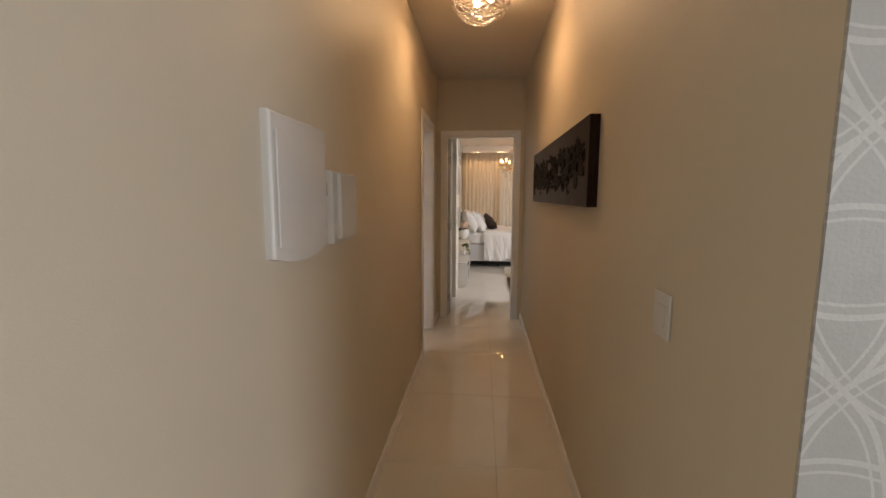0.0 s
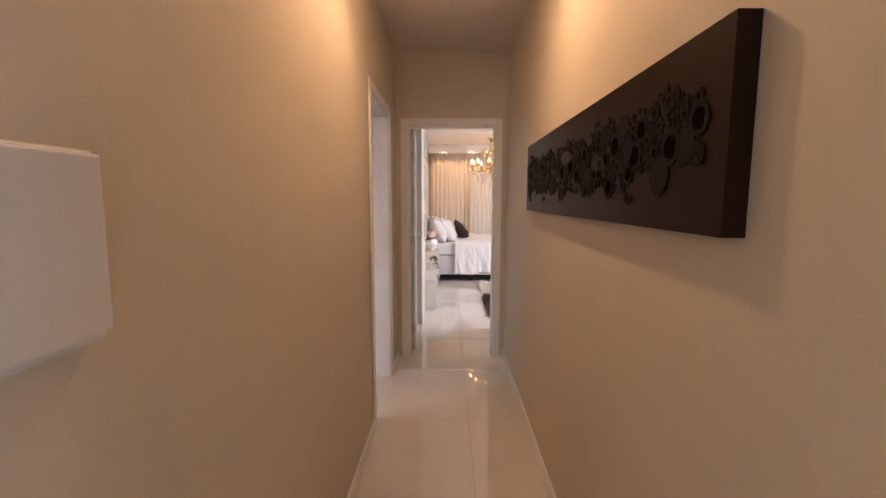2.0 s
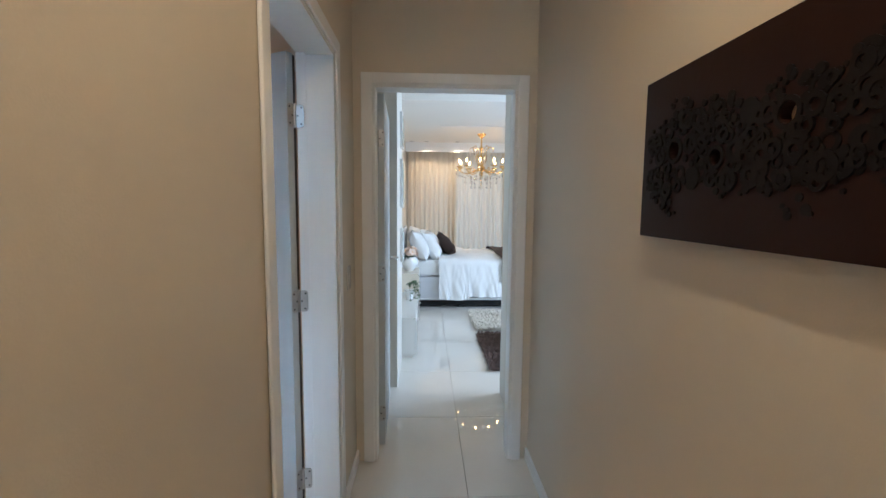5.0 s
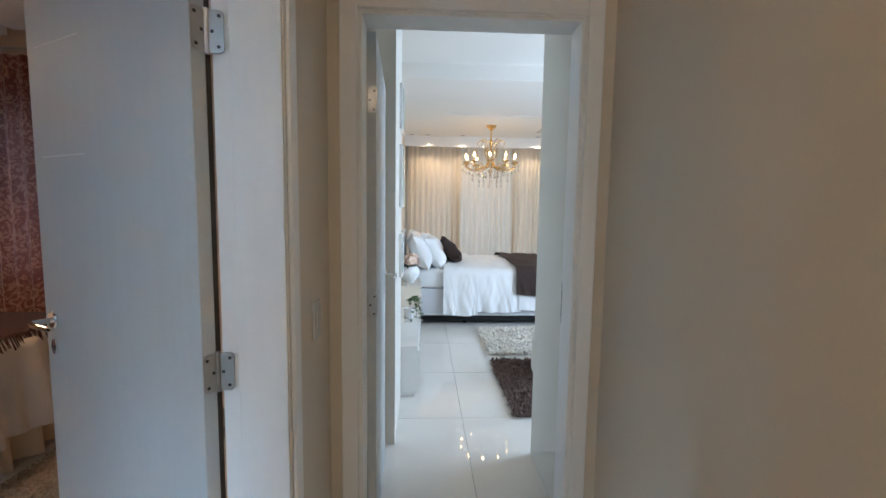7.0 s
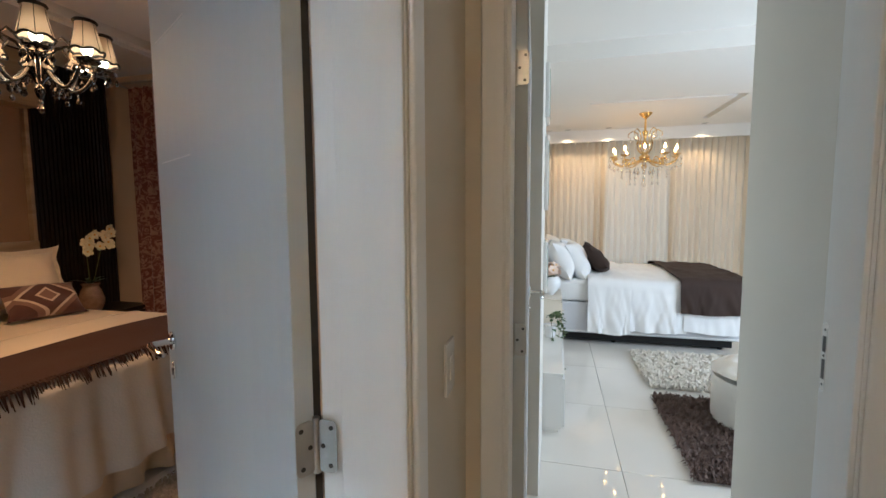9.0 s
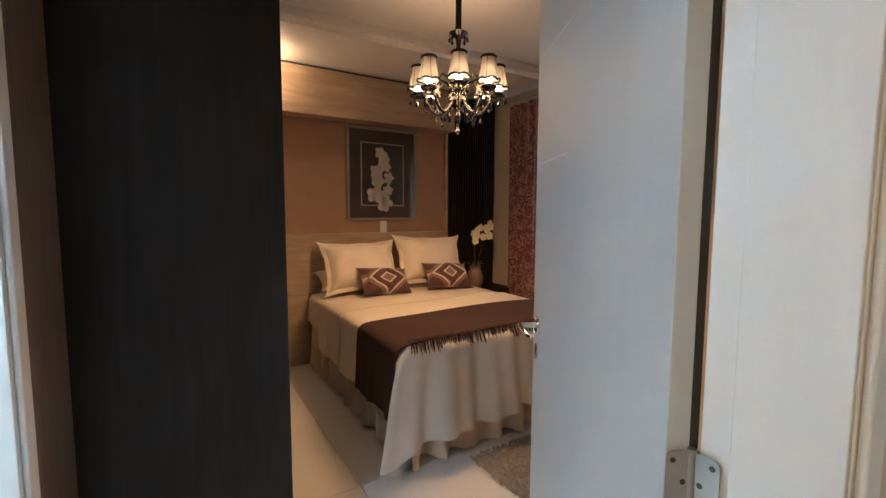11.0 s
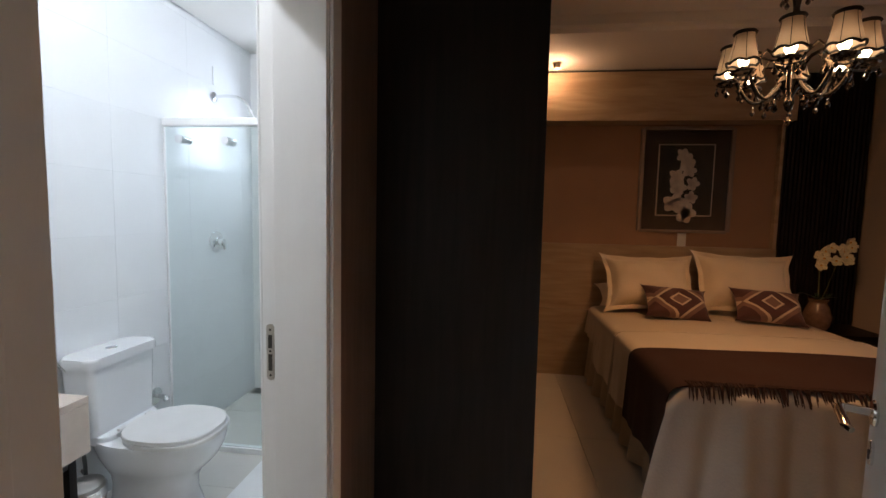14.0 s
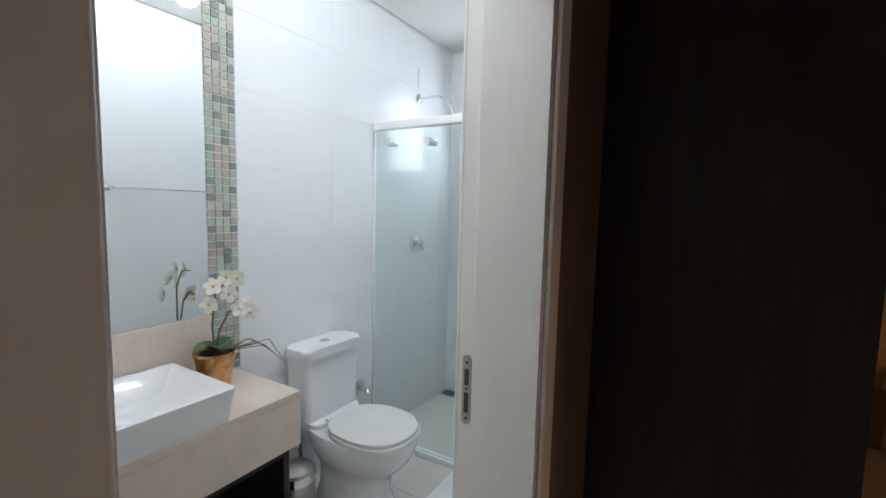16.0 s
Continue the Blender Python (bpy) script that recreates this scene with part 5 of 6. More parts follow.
# ---- corridor things ----


def wallpaper():
    m = material("silver_wallpaper", (0.50, 0.50, 0.48), 0.45, var=0.10, scale=9, bump=0.3, bump_scale=150)
    n, l = m.node_tree.nodes, m.node_tree.links
    co = [k for k in n if k.bl_idname == "ShaderNodeTexCoord"][0]
    sep = n.new("ShaderNodeSeparateXYZ")
    wob = n.new("ShaderNodeTexNoise")
    wob.inputs["Scale"].default_value = 5
    l.new(co.outputs["Object"], wob.inputs["Vector"])
    add = n.new("ShaderNodeVectorMath")
    add.operation = "MULTIPLY_ADD"
    l.new(wob.outputs["Color"], add.inputs[0])
    add.inputs[1].default_value = (0.02, 0.02, 0.02)
    l.new(co.outputs["Object"], add.inputs[2])
    l.new(add.outputs[0], sep.inputs[0])

    def op(kind, a, b=None, c=None):
        k = n.new("ShaderNodeMath")
        k.operation = kind
        for i, q in enumerate((a, b, c)):
            if q is None:
                continue
            if isinstance(q, (int, float)):
                k.inputs[i].default_value = q
            else:
                l.new(q, k.inputs[i])
        return k.outputs[0]
    P = 0.37
    cx = op("SUBTRACT", op("MULTIPLY", op("FRACT", op("ADD", op("DIVIDE", sep.outputs["X"], P), 40.2)), P), P / 2)
    cz = op("SUBTRACT", op("MULTIPLY", op("FRACT", op("ADD", op("DIVIDE", sep.outputs["Z"], P), 40.35)), P), P / 2)
    lines = None
    for ox, oz in ((0, 0), (1, 0), (-1, 0), (0, 1), (0, -1), (0.5, 0.5), (-0.5, 0.5), (0.5, -0.5), (-0.5, -0.5)):
        px, pz = op("ADD", cx, ox * P), op("ADD", cz, oz * P)
        d0 = op("SQRT", op("ADD", op("MULTIPLY", px, px), op("MULTIPLY", pz, pz)))
        for rr, half in ((0.707, 0.0045), (0.66, 0.0022)):
            k = op("LESS_THAN", op("ABSOLUTE", op("SUBTRACT", d0, P * rr)), half)
            lines = k if lines is None else op("MAXIMUM", lines, k)
    mix = n.new("ShaderNodeMix")
    mix.data_type = "RGBA"
    l.new(op("MULTIPLY", lines, 0.6), mix.inputs["Factor"])
    mix.inputs["A"].default_value, mix.inputs["B"].default_value = (0.46, 0.47, 0.46, 1), (0.66, 0.67, 0.65, 1)
    hsv = [k for k in n if k.bl_idname == "ShaderNodeHueSaturation"][0]
    l.new(mix.outputs["Result"], hsv.inputs["Color"])
    w = wall("wall_wallpaper", 1.30, -4.335, 5.0, -4.2, TOP, m, "silver grey wallpaper with pale overlapping circles")
    structure("wall_wallpaper_edge", a_box(1.166, -4.341, 0.0, 1.31, -4.3355, 2.72), m, "silver wallpaper lapped round the corner", "wall")


wallpaper()


def cover_panel(name, label, y0, y1, z0, z1, sag, depth, margins, rise, slot):
    """White plastic wall cover with a door set in it; margins left, right, bottom, top; its lower edge may be bowed."""
    t = thing(name, label, "cover panel", pose(0.18, 0, 0))
    n = 24

    def outline(left, right, low, top):
        a, b, lo, hi = y0 + left, y1 - right, z0 + low, z1 - top
        o = [(a, hi), (a, lo)]
        o += [(a + (b - a) * i / n, lo - sag * math.sin(math.pi * i / n)) for i in range(1, n)]
        return o + [(b, lo), (b, hi)]
    flip = Matrix(((0, 0, 1, 0), (1, 0, 0, 0), (0, 1, 0, 0), (0, 0, 0, 1)))
    part("base", a_prism(outline(0, 0, 0, 0), 0.0, depth, flip, bevel=0.010), WHITE_PLASTIC, t)
    part("door", a_prism(outline(*margins), depth + 0.0006, depth + rise, flip, bevel=min(0.006, rise * 0.8)), WHITE_PLASTIC, t)
    if slot:
        # no recess is cut: a grey strip carries the shade of the slot
        part("grip_slot", a_box(depth - 0.004, y0 + 0.015, z0 + 0.03, depth + 0.0008, y0 + 0.020, z1 - 0.045, bevel=0.0005), SLOT_SHADE, t, "grip slot as a strip, its shade coloured grey")
    return t


SLOT_SHADE = material("slot_shade_grey", (0.52, 0.51, 0.49), 0.6)
p1 = cover_panel("fuse_box", "white plastic fuse box cover with bowed lower edge", -3.995, -3.64, 1.278, 1.632, 0.024, 0.024, (0.024, 0.010, 0.026, 0.042), 0.0035, True)
part("latch", a_box(0.0275, -3.656, 1.43, 0.031, -3.649, 1.47, bevel=0.001), STEEL, p1)
cover_panel("intercom_box", "small white plastic wall box with raised cover", -3.577, -3.34, 1.270, 1.514, 0.0, 0.022, (0.045, 0.006, 0.014, 0.006), 0.014, False)


def switch(m, label, h=0.118, w=0.095, rockers=1):
    s = thing("light_switch", label, "switch", m, "wall switches")
    part("plate", a_box(-w / 2, 0, -h / 2, w / 2, 0.008, h / 2, bevel=0.003), WHITE_PLASTIC, s)
    for k in range(rockers):
        x0 = -w / 2 + 0.022 + k * (w - 0.044) / rockers
        part("rocker", a_box(x0, 0.008, -0.027, x0 + (w - 0.044) / rockers - 0.001, 0.011, 0.027, bevel=0.001), WHITE_PLASTIC, s)


switch(pose(1.165, -3.85, 1.13, 0, 0, 90), "white plastic light switch on the beige wall")
switch(pose(0.18, -0.20, 1.10, 0, 0, -90), "white plastic light switch beside the door frame", w=0.075)


def wall_art():
    a = thing("wall_art", "long dark brown wall panel with a carved cluster of pierced discs", "wall art", pose(1.165, -2.213, 1.576, 0.1, 0, 0))
    L, H, T = 1.875, 0.374, 0.042
    board = material("dark_brown_lacquered_board", (0.021, 0.009, 0.0065), 0.42, var=0.15, scale=5, bump=0.08, bump_scale=90)
    board.node_tree.nodes["Principled BSDF"].inputs["Specular IOR Level"].default_value = 0.12
    relief = material("charcoal_carved_discs", (0.011, 0.009, 0.008), 0.6, var=0.25, scale=25)
    relief.node_tree.nodes["Principled BSDF"].inputs["Specular IOR Level"].default_value = 0.1
    rnd = random.Random(12)

    # pierced rings: along the board, height, radius
    holes = [(0.122, -0.014, 0.024), (0.003, -0.003, 0.026), (-0.082, -0.038, 0.021), (0.216, -0.058, 0.013), (-0.171, 0.026, 0.021), (-0.443, 0.025, 0.026), (-0.375, -0.004, 0.016), (-0.575, -0.013, 0.027),
             (-0.609, 0.045, 0.022), (-0.543, -0.055, 0.019), (-0.752, -0.013, 0.026), (-0.852, 0.029, 0.022), (-0.403, -0.085, 0.024), (-0.370, -0.070, 0.014), (-0.321, -0.046, 0.013), (0.34, 0.0, 0.014), (0.50, 0.03, 0.018), (0.66, -0.02, 0.016), (0.80, 0.01, 0.02)]
    plates = [(-0.213, -0.052, 0.036), (-0.525, 0.012, 0.038), (-0.49, 0.07, 0.036), (-0.114, 0.074, 0.02), (-0.705, -0.067, 0.044), (-0.807, -0.018, 0.036), (0.29, 0.05, 0.026), (0.58, 0.05, 0.022), (0.73, -0.055, 0.024)]
    bm = bmesh.new()

    def loop(pts):
        vs = [bm.verts.new((0, y, z)) for y, z in pts]
        return [bm.edges.new((vs[i], vs[(i + 1) % len(vs)])) for i in range(len(vs))]
    es = loop([(-L / 2, -H / 2), (L / 2, -H / 2), (L / 2, H / 2), (-L / 2, H / 2)])
    for y, z, r in holes:
        es += loop([(y + r * math.cos(k * 0.3927), z + r * math.sin(k * 0.3927)) for k in range(16)])
    fs = [f for f in bmesh.ops.triangle_fill(bm, use_beauty=True, use_dissolve=False, edges=es)["geom"] if isinstance(f, bmesh.types.BMFace)]
    for v in bm.verts:
        v.co.x = -T + 0.022
    got = bmesh.ops.extrude_face_region(bm, geom=fs)
    bmesh.ops.translate(bm, vec=(-0.022, 0, 0), verts=[v for v in got["geom"] if isinstance(v, bmesh.types.BMVert)])
    part("backing", a_box(-T + 0.0225, -L / 2, -H / 2, 0.0, L / 2, H / 2, bevel=0.001), board, a)
    # added sheet: its tan stands for the lit beige wall behind the open holes
    part("backing_sheet", a_box(-T + 0.0195, -L / 2 + 0.03, -0.13, -T + 0.0224, L / 2 - 0.03, 0.10), material("tan_wall_stand_in", (0.42, 0.31, 0.20), 0.6), a, "tan sheet for the lit wall seen through the holes")
    part("board", bm, board, a, smooth=False)
    bm = bmesh.new()
    turn = Matrix(((0, 0, -1, 0), (1, 0, 0, 0), (0, 1, 0, 0), (0, 0, 0, 1)))
    spots = []

    def band(y):
        """Lower and upper edge of the cluster along the board."""
        top = 0.095 + 0.018 * math.sin(17 * y + 1) + 0.012 * math.sin(41 * y)
        low = -0.102 + 0.016 * math.sin(19 * y + 2) + 0.014 * math.sin(37 * y)
        if y < -0.62:
            low += min(1.0, (-0.62 - y) / 0.2) * 0.055
        return low, top
    for k in range(1300):
        y = rnd.uniform(-0.86, 0.905)
        lo, hi = band(y)
        z = lo + (hi - lo) * rnd.random()
        edge = min(z - lo, hi - z) / (hi - lo)
        r = rnd.choice((0.004, 0.005, 0.007, 0.009)) if edge < 0.16 else rnd.choice((0.006, 0.008, 0.011, 0.014, 0.018, 0.022))
        if any((y - hy) ** 2 + (z - hz) ** 2 < (hr + r) ** 2 for hy, hz, hr in holes):
            continue
        if any((y - hy) ** 2 + (z - hz) ** 2 < (hr * 0.9) ** 2 for hy, hz, hr in plates):
            continue
        if math.sin(9.5 * y + 0.8) * math.sin(23 * z + 5 * y) > 0.80:
            continue
        spots.append((y, z, r))
    for y, z, r in plates:
        lathe(bm, [(r, 0), (r, 0.0035), (0.0001, 0.0035)], 28, Matrix.Translation((-T, y, z)) @ turn)
    for y, z, r in spots:
        m = Matrix.Translation((-T, y, z)) @ turn
        hgt = rnd.uniform(0.0015, 0.005)
        if r > 0.009:
            lathe(bm, [(r * 0.55, 0), (r * 0.55, hgt), (r, hgt), (r, 0)], 14, m, caps=False)
        else:
            lathe(bm, [(r, 0), (r, hgt), (0.0001, hgt)], 10, m)
    for y, z, r in holes:
        lathe(bm, [(r * 1.0, 0), (r * 1.0, 0.004), (r * 1.45, 0.004), (r * 1.45, 0)], 20, Matrix.Translation((-T, y, z)) @ turn, caps=False)
    part("relief", bm, relief, a, "charcoal carved discs and rings", smooth=False)


wall_art()


def corridor_lamp():
    c = thing("ceiling_lamp", "round ceiling lamp of curled glass ribbons, lit", "ceiling lamp", pose(0.672, -2.15, 2.723) @ Matrix.Scale(1.15, 4))
    part("base_plate", a_lathe([(0.09, 0.0), (0.095, -0.01), (0.08, -0.022), (0.0001, -0.024)], 32), CHROME, c)
    rib = glass("amber_tinted_glass", (1.0, 0.93, 0.82), 0.03)
    rnd = random.Random(2)
    for k in range(26):
        tilt, turn, r = rnd.uniform(-38, 38), rnd.uniform(0, 360), rnd.uniform(0.115, 0.165)
        m = pose(0, 0, -0.085, tilt, 0, turn)
        bm = bmesh.new()
        n = 36
        w = rnd.uniform(0.004, 0.008)
        q = rnd.uniform(0, 6.28)
        tube(bm, [(r * math.cos(2 * math.pi * i / n) * (1 + 0.05 * math.sin(3 * 2 * math.pi * i / n + q)), r * math.sin(2 * math.pi * i / n), 0.014 * math.sin(2 * 2 * math.pi * i / n + q)) for i in range(n)], w * 0.55, 6, m, closed=True)
        part("ribbon", bm, rib if k % 3 else CHROME, c)
    for k in range(3):
        a = radians(120 * k)
        part("bulb", a_lathe([(0.0001, -0.02), (0.013, -0.01), (0.016, 0.008), (0.008, 0.025), (0.0001, 0.028)], 14, pose(0.05 * math.cos(a), 0.05 * math.sin(a), -0.08)), glow("lit_halogen_bulb", (1.0, 0.80, 0.55), 30), c)


corridor_lamp()

# ---- white bedroom ----
WHITE_COTTON = fabric("white_cotton", (0.80, 0.80, 0.80), var=0.03, weave=400)
SATIN = fabric("white_satin_duvet", (0.80, 0.80, 0.80), var=0.03, weave=260, bump=0.2)
PALE_UPHOLSTERY = fabric("pale_grey_upholstery", (0.62, 0.63, 0.66), var=0.04)
CHOCOLATE = fabric("chocolate_satin", (0.036, 0.020, 0.014), var=0.12, weave=300, bump=0.2, sheen=0.0)
CHOCOLATE.node_tree.nodes["Principled BSDF"].inputs["Roughness"].default_value = 0.45
LACQUER = material("white_gloss_lacquer", (0.80, 0.80, 0.78), 0.12, var=0.02, scale=3, coat=0.4)
CREAM_LACQUER = material("cream_gloss_lacquer", (0.74, 0.68, 0.57), 0.2, var=0.02, scale=3)
GOLD = material("polished_gold_brass", (0.80, 0.55, 0.22), 0.16, 1.0, 0.1, 30)
CRYSTAL = glass("clear_crystal", (1.0, 0.96, 0.90))
VOILE = fabric("ivory_voile", (0.72, 0.62, 0.47), through=0.25, var=0.04, weave=350, bump=0.2)
VOILE_BACK = fabric("white_voile", (0.74, 0.66, 0.53), through=0.32, var=0.04, weave=350, bump=0.2)

WX0, WX1, WY0, WY1, WZ = 0.22, 2.24, 3.76, 5.36, 0.70


def white_bed():
    b = thing("white_bed", "made double bed with white satin duvet and chocolate throw", "bed")
    part("base", a_box(WX0, WY0, 0.115, WX1, WY1, 0.455, bevel=0.015), PALE_UPHOLSTERY, b)
    part("piping", a_box(WX0, WY0 - 0.004, 0.13, WX1 + 0.004, WY0 + 0.02, 0.142, bevel=0.003), WHITE_COTTON, b)
    part("mattress", a_box(WX0, WY0 + 0.005, 0.46, WX1 - 0.01, WY1, WZ - 0.006, bevel=0.045), WHITE_COTTON, b)
    for x in (WX0 + 0.12, 1.05, WX1 - 0.15):
        for y in (WY0 + 0.12, WY1 - 0.12):
            part("foot", a_lathe([(0.022, 0), (0.028, 0.01), (0.024, 0.116)], 14, pose(x, y, 0)), BLACK_GLASS, b)

    def drop(x0, x1, hang, lift, seed, amp, far=0.4, nu=70):
        rnd = random.Random(seed)
        ph = rnd.uniform(0, 6)
        r = 0.06
        y0 = WY0 - lift
        span = WY1 - y0 - r
        total = hang + span + far

        def f(u, v):
            x = x0 + (x1 - x0) * u
            s = v * total - hang
            wr = 0.016 * noise.noise((x * 5, v * 9, ph)) + 0.010 * noise.noise((x * 13, v * 21, ph))
            if s < 0:
                t = -s
                a = min(1, t / (r * 1.57)) * math.pi / 2
                k = max(0.0, min(1, (t - 0.05) / hang))
                fold = amp * k * (1.9 * noise.noise((x * 9, v * 3, ph)) + 1.3 * noise.noise((x * 19 + v * 12, v * 8, ph + 4)) + 0.6 * noise.noise((x * 40 - v * 30, v * 20, ph)))
                return Vector((x + 0.02 * k * math.sin(11 * u), y0 + r - r * math.sin(a) - 0.05 * k - 0.012 * math.sin(a) + fold * 0.45, WZ + lift - r + r * math.cos(a) - max(0, t - r * 1.57) + 0.012 * k * math.sin(5 * u + ph) + wr * max(0.0, 1 - t * 8)))
            if s > span:
                t = s - span
                return Vector((x, WY1 + 0.02, WZ + lift - 0.02 - t))
            e = min(s, span - s)
            return Vector((x, y0 + r + s, WZ + lift + 0.03 * (1 - math.exp(-5 * e)) + wr))
        return a_sheet(nu, 66, f, thick=0.012)
    part("duvet", drop(0.80, 1.74, 0.56, 0.010, 3, 0.05), SATIN, b, "white satin duvet with soft folds")
    part("duvet_fold", drop(0.76, 1.20, 0.62, 0.030, 7, 0.045, 0.3, 40), SATIN, b, "turned-down white duvet edge")
    part("throw", drop(1.66, 2.29, 0.38, 0.046, 11, 0.035, 0.3, 50), CHOCOLATE, b, "chocolate brown satin throw")
    part("foot_drape", drop(1.70, 2.26, 0.55, 0.016, 13, 0.02, 0.3, 30), SATIN, b)
    # added black block in place of the deep shade beneath the bed
    part("underbed_shade", a_box(WX0 + 0.05, WY0 + 0.05, 0.035, WX1 - 0.06, WY1 - 0.05, 0.114), BLACK_TRIM, b, "black block for the shade under the bed base")
    part("headboard", a_box(0.185, WY0 - 0.05, 0.10, 0.235, WY1 + 0.05, 1.12, bevel=0.012), PALE_UPHOLSTERY, b)


white_bed()
for k, (x, y, z, t, s) in enumerate(((0.48, 4.00, 0.90, 26, 41), (0.42, 4.62, 0.90, 24, 42), (0.66, 4.12, 0.885, 30, 43), (0.60, 4.76, 0.89, 30, 44), (0.42, 5.1, 0.90, 26, 45))):
    pillow("pillow", "plump white cotton pillow standing against the headboard", leaning(x, y, z, t, 7 * math.sin(k * 2), 4 * math.sin(k * 3)), 0.60, 0.48, 0.22, WHITE_COTTON, s, group="white pillows on the bed")
pillow("cushion", "small chocolate brown satin cushion on the white bed", leaning(0.90, 4.14, 0.85, 40, -6, 24), 0.42, 0.32, 0.17, CHOCOLATE, 46, 0.0, "cushion", "brown cushions")
pillow("cushion", "small chocolate brown satin cushion on the white bed", leaning(0.84, 4.62, 0.87, 36, 8, 28), 0.42, 0.32, 0.17, CHOCOLATE, 47, 0.0, "cushion", "brown cushions")


def drawer_unit(name, label, x1, y0, y1, h, mat, rows, category):
    u = thing(name, label, category)
    part("body", a_box(0.182, y0, 0.03, x1, y1, h - 0.02, bevel=0.003), mat, u)
    part("plinth", a_box(0.19, y0 + 0.01, 0.0, x1 - 0.02, y1 - 0.01, 0.03), mat, u)
    part("top", a_box(0.182, y0 - 0.004, h - 0.02, x1 + 0.006, y1, h, bevel=0.003), mat, u)
    for k in range(rows):
        z0 = 0.04 + k * (h - 0.07) / rows
        d = part("drawer", a_box(x1, y0 + 0.006, z0, x1 + 0.016, y1 - 0.006, z0 + (h - 0.07) / rows - 0.006, bevel=0.002), mat, u)
        part("knob", a_lathe([(0.006, 0), (0.006, 0.012), (0.011, 0.016), (0.011, 0.022), (0.0001, 0.024)], 14, pose(x1 + 0.016, (y0 + y1) / 2, z0 + (h - 0.07) / rows / 2, 0, 90, 0)), CHROME, d)


drawer_unit("low_cabinet", "low white gloss cabinet along the bedroom wall", 0.470, 1.69, 2.95, 0.40, LACQUER, 1, "cabinet")
drawer_unit("nightstand", "cream nightstand with round steel knobs beside the white bed", 0.470, 3.02, 3.60, 0.62, CREAM_LACQUER, 2, "nightstand")


def bouquet():
    v = thing("flower_bowl", "round white ceramic bowl with pale pink and white roses", "vase", pose(0.36, 3.28, 0.62))
    part("vase", a_lathe([(0.05, 0), (0.055, 0.012), (0.09, 0.05), (0.112, 0.10), (0.108, 0.15), (0.085, 0.185), (0.075, 0.18), (0.0001, 0.16)], 28), PORCELAIN, v)
    rnd = random.Random(17)
    pe, he, lf = bmesh.new(), bmesh.new(), bmesh.new()
    for k in range(16):
        a, b = rnd.uniform(0, 6.28), rnd.uniform(0.15, 1.2)
        d = Vector((math.cos(a) * math.sin(b), math.sin(a) * math.sin(b), math.cos(b)))
        p = Vector((0, 0, 0.19)) + d * rnd.uniform(0.07, 0.12)
        for rr in (0.05, 0.036):
            flower(pe, he, p, d, rr, 6, rnd.uniform(0, 60))
    for k in range(14):
        a = rnd.uniform(0, 6.28)
        leaf_bm(lf, (0.03 * math.cos(a), 0.03 * math.sin(a), 0.18), (math.cos(a), math.sin(a), rnd.uniform(0.1, 0.8)), rnd.uniform(0.09, 0.15), 0.04, 0.5)
    part("petals", pe, material("pale_pink_petal", (0.78, 0.62, 0.52), 0.6, var=0.15, scale=50), v, smooth=False)
    part("flower_heart", he, YELLOW, v)
    part("leaf", lf, GREEN, v)


bouquet()


def ivy():
    p = thing("trailing_ivy", "green ivy trailing over the cabinet from a small pot", "plant", pose(0.38, 2.55, 0.40))
    part("pot", a_lathe([(0.04, 0), (0.055, 0.09), (0.06, 0.10), (0.05, 0.10), (0.0001, 0.085)], 22), PORCELAIN, p)
    rnd = random.Random(23)
    st, lf = bmesh.new(), bmesh.new()
    for k in range(7):
        a = rnd.uniform(-1.9, 0.9)
        ln = rnd.uniform(0.12, 0.24)
        pts = []
        for i in range(7):
            t = i / 6
            pts.append((math.cos(a) * 0.13 * t ** 0.7 + 0.012 * math.sin(5 * t + k), math.sin(a) * 0.16 * t ** 0.7, 0.10 + 0.09 * math.sin(2.4 * t) - ln * 0.9 * t * t + 0.05))
        pts = [(x, y, max(z, 0.012)) for x, y, z in pts]
        tube(st, pts, 0.0016, 5)
        for q in pts[1:]:
            for _ in range(2):
                d = (rnd.uniform(-1, 1), rnd.uniform(-1, 1), rnd.uniform(-0.2, 0.6))
                leaf_bm(lf, q, d, rnd.uniform(0.03, 0.05), rnd.uniform(0.026, 0.038), 0.3, 4)
    part("stem", st, STEM, p)
    part("leaf", lf, material("ivy_green", (0.06, 0.11, 0.035), 0.45, var=0.3, scale=40), p)


ivy()


def wall_frames():
    for z, h in ((2.12, 0.30), (1.66, 0.42), (1.12, 0.30)):
        f = thing("wall_frame", "small white frame with greenish glass hanging on the wall", "picture", pose(0.345, 1.55, z), "small frames by the door")
        part("frame", a_box(0.0, -0.13, -h / 2, 0.022, 0.13, h / 2, bevel=0.004), LACQUER, f)
        part("inset", a_box(0.022, -0.10, -h / 2 + 0.03, 0.0245, 0.10, h / 2 - 0.03), material("sage_print", (0.32, 0.40, 0.35), 0.15, var=0.3, scale=18), f)


wall_frames()
shag("rug_white", "thick ivory shag rug beside the white bed", 1.17, 2.60, 2.5, 3.50, material("ivory_shag", (0.74, 0.69, 0.60), 0.95, var=0.15, scale=30), 0.045, 5200, 51, r=0.009)
shag("rug_brown", "dark brown shag rug on the tile floor", 1.15, 1.33, 2.6, 2.44, material("brown_shag", (0.13, 0.085, 0.068), 0.8, var=0.35, scale=30), 0.035, 9000, 52, r=0.006)


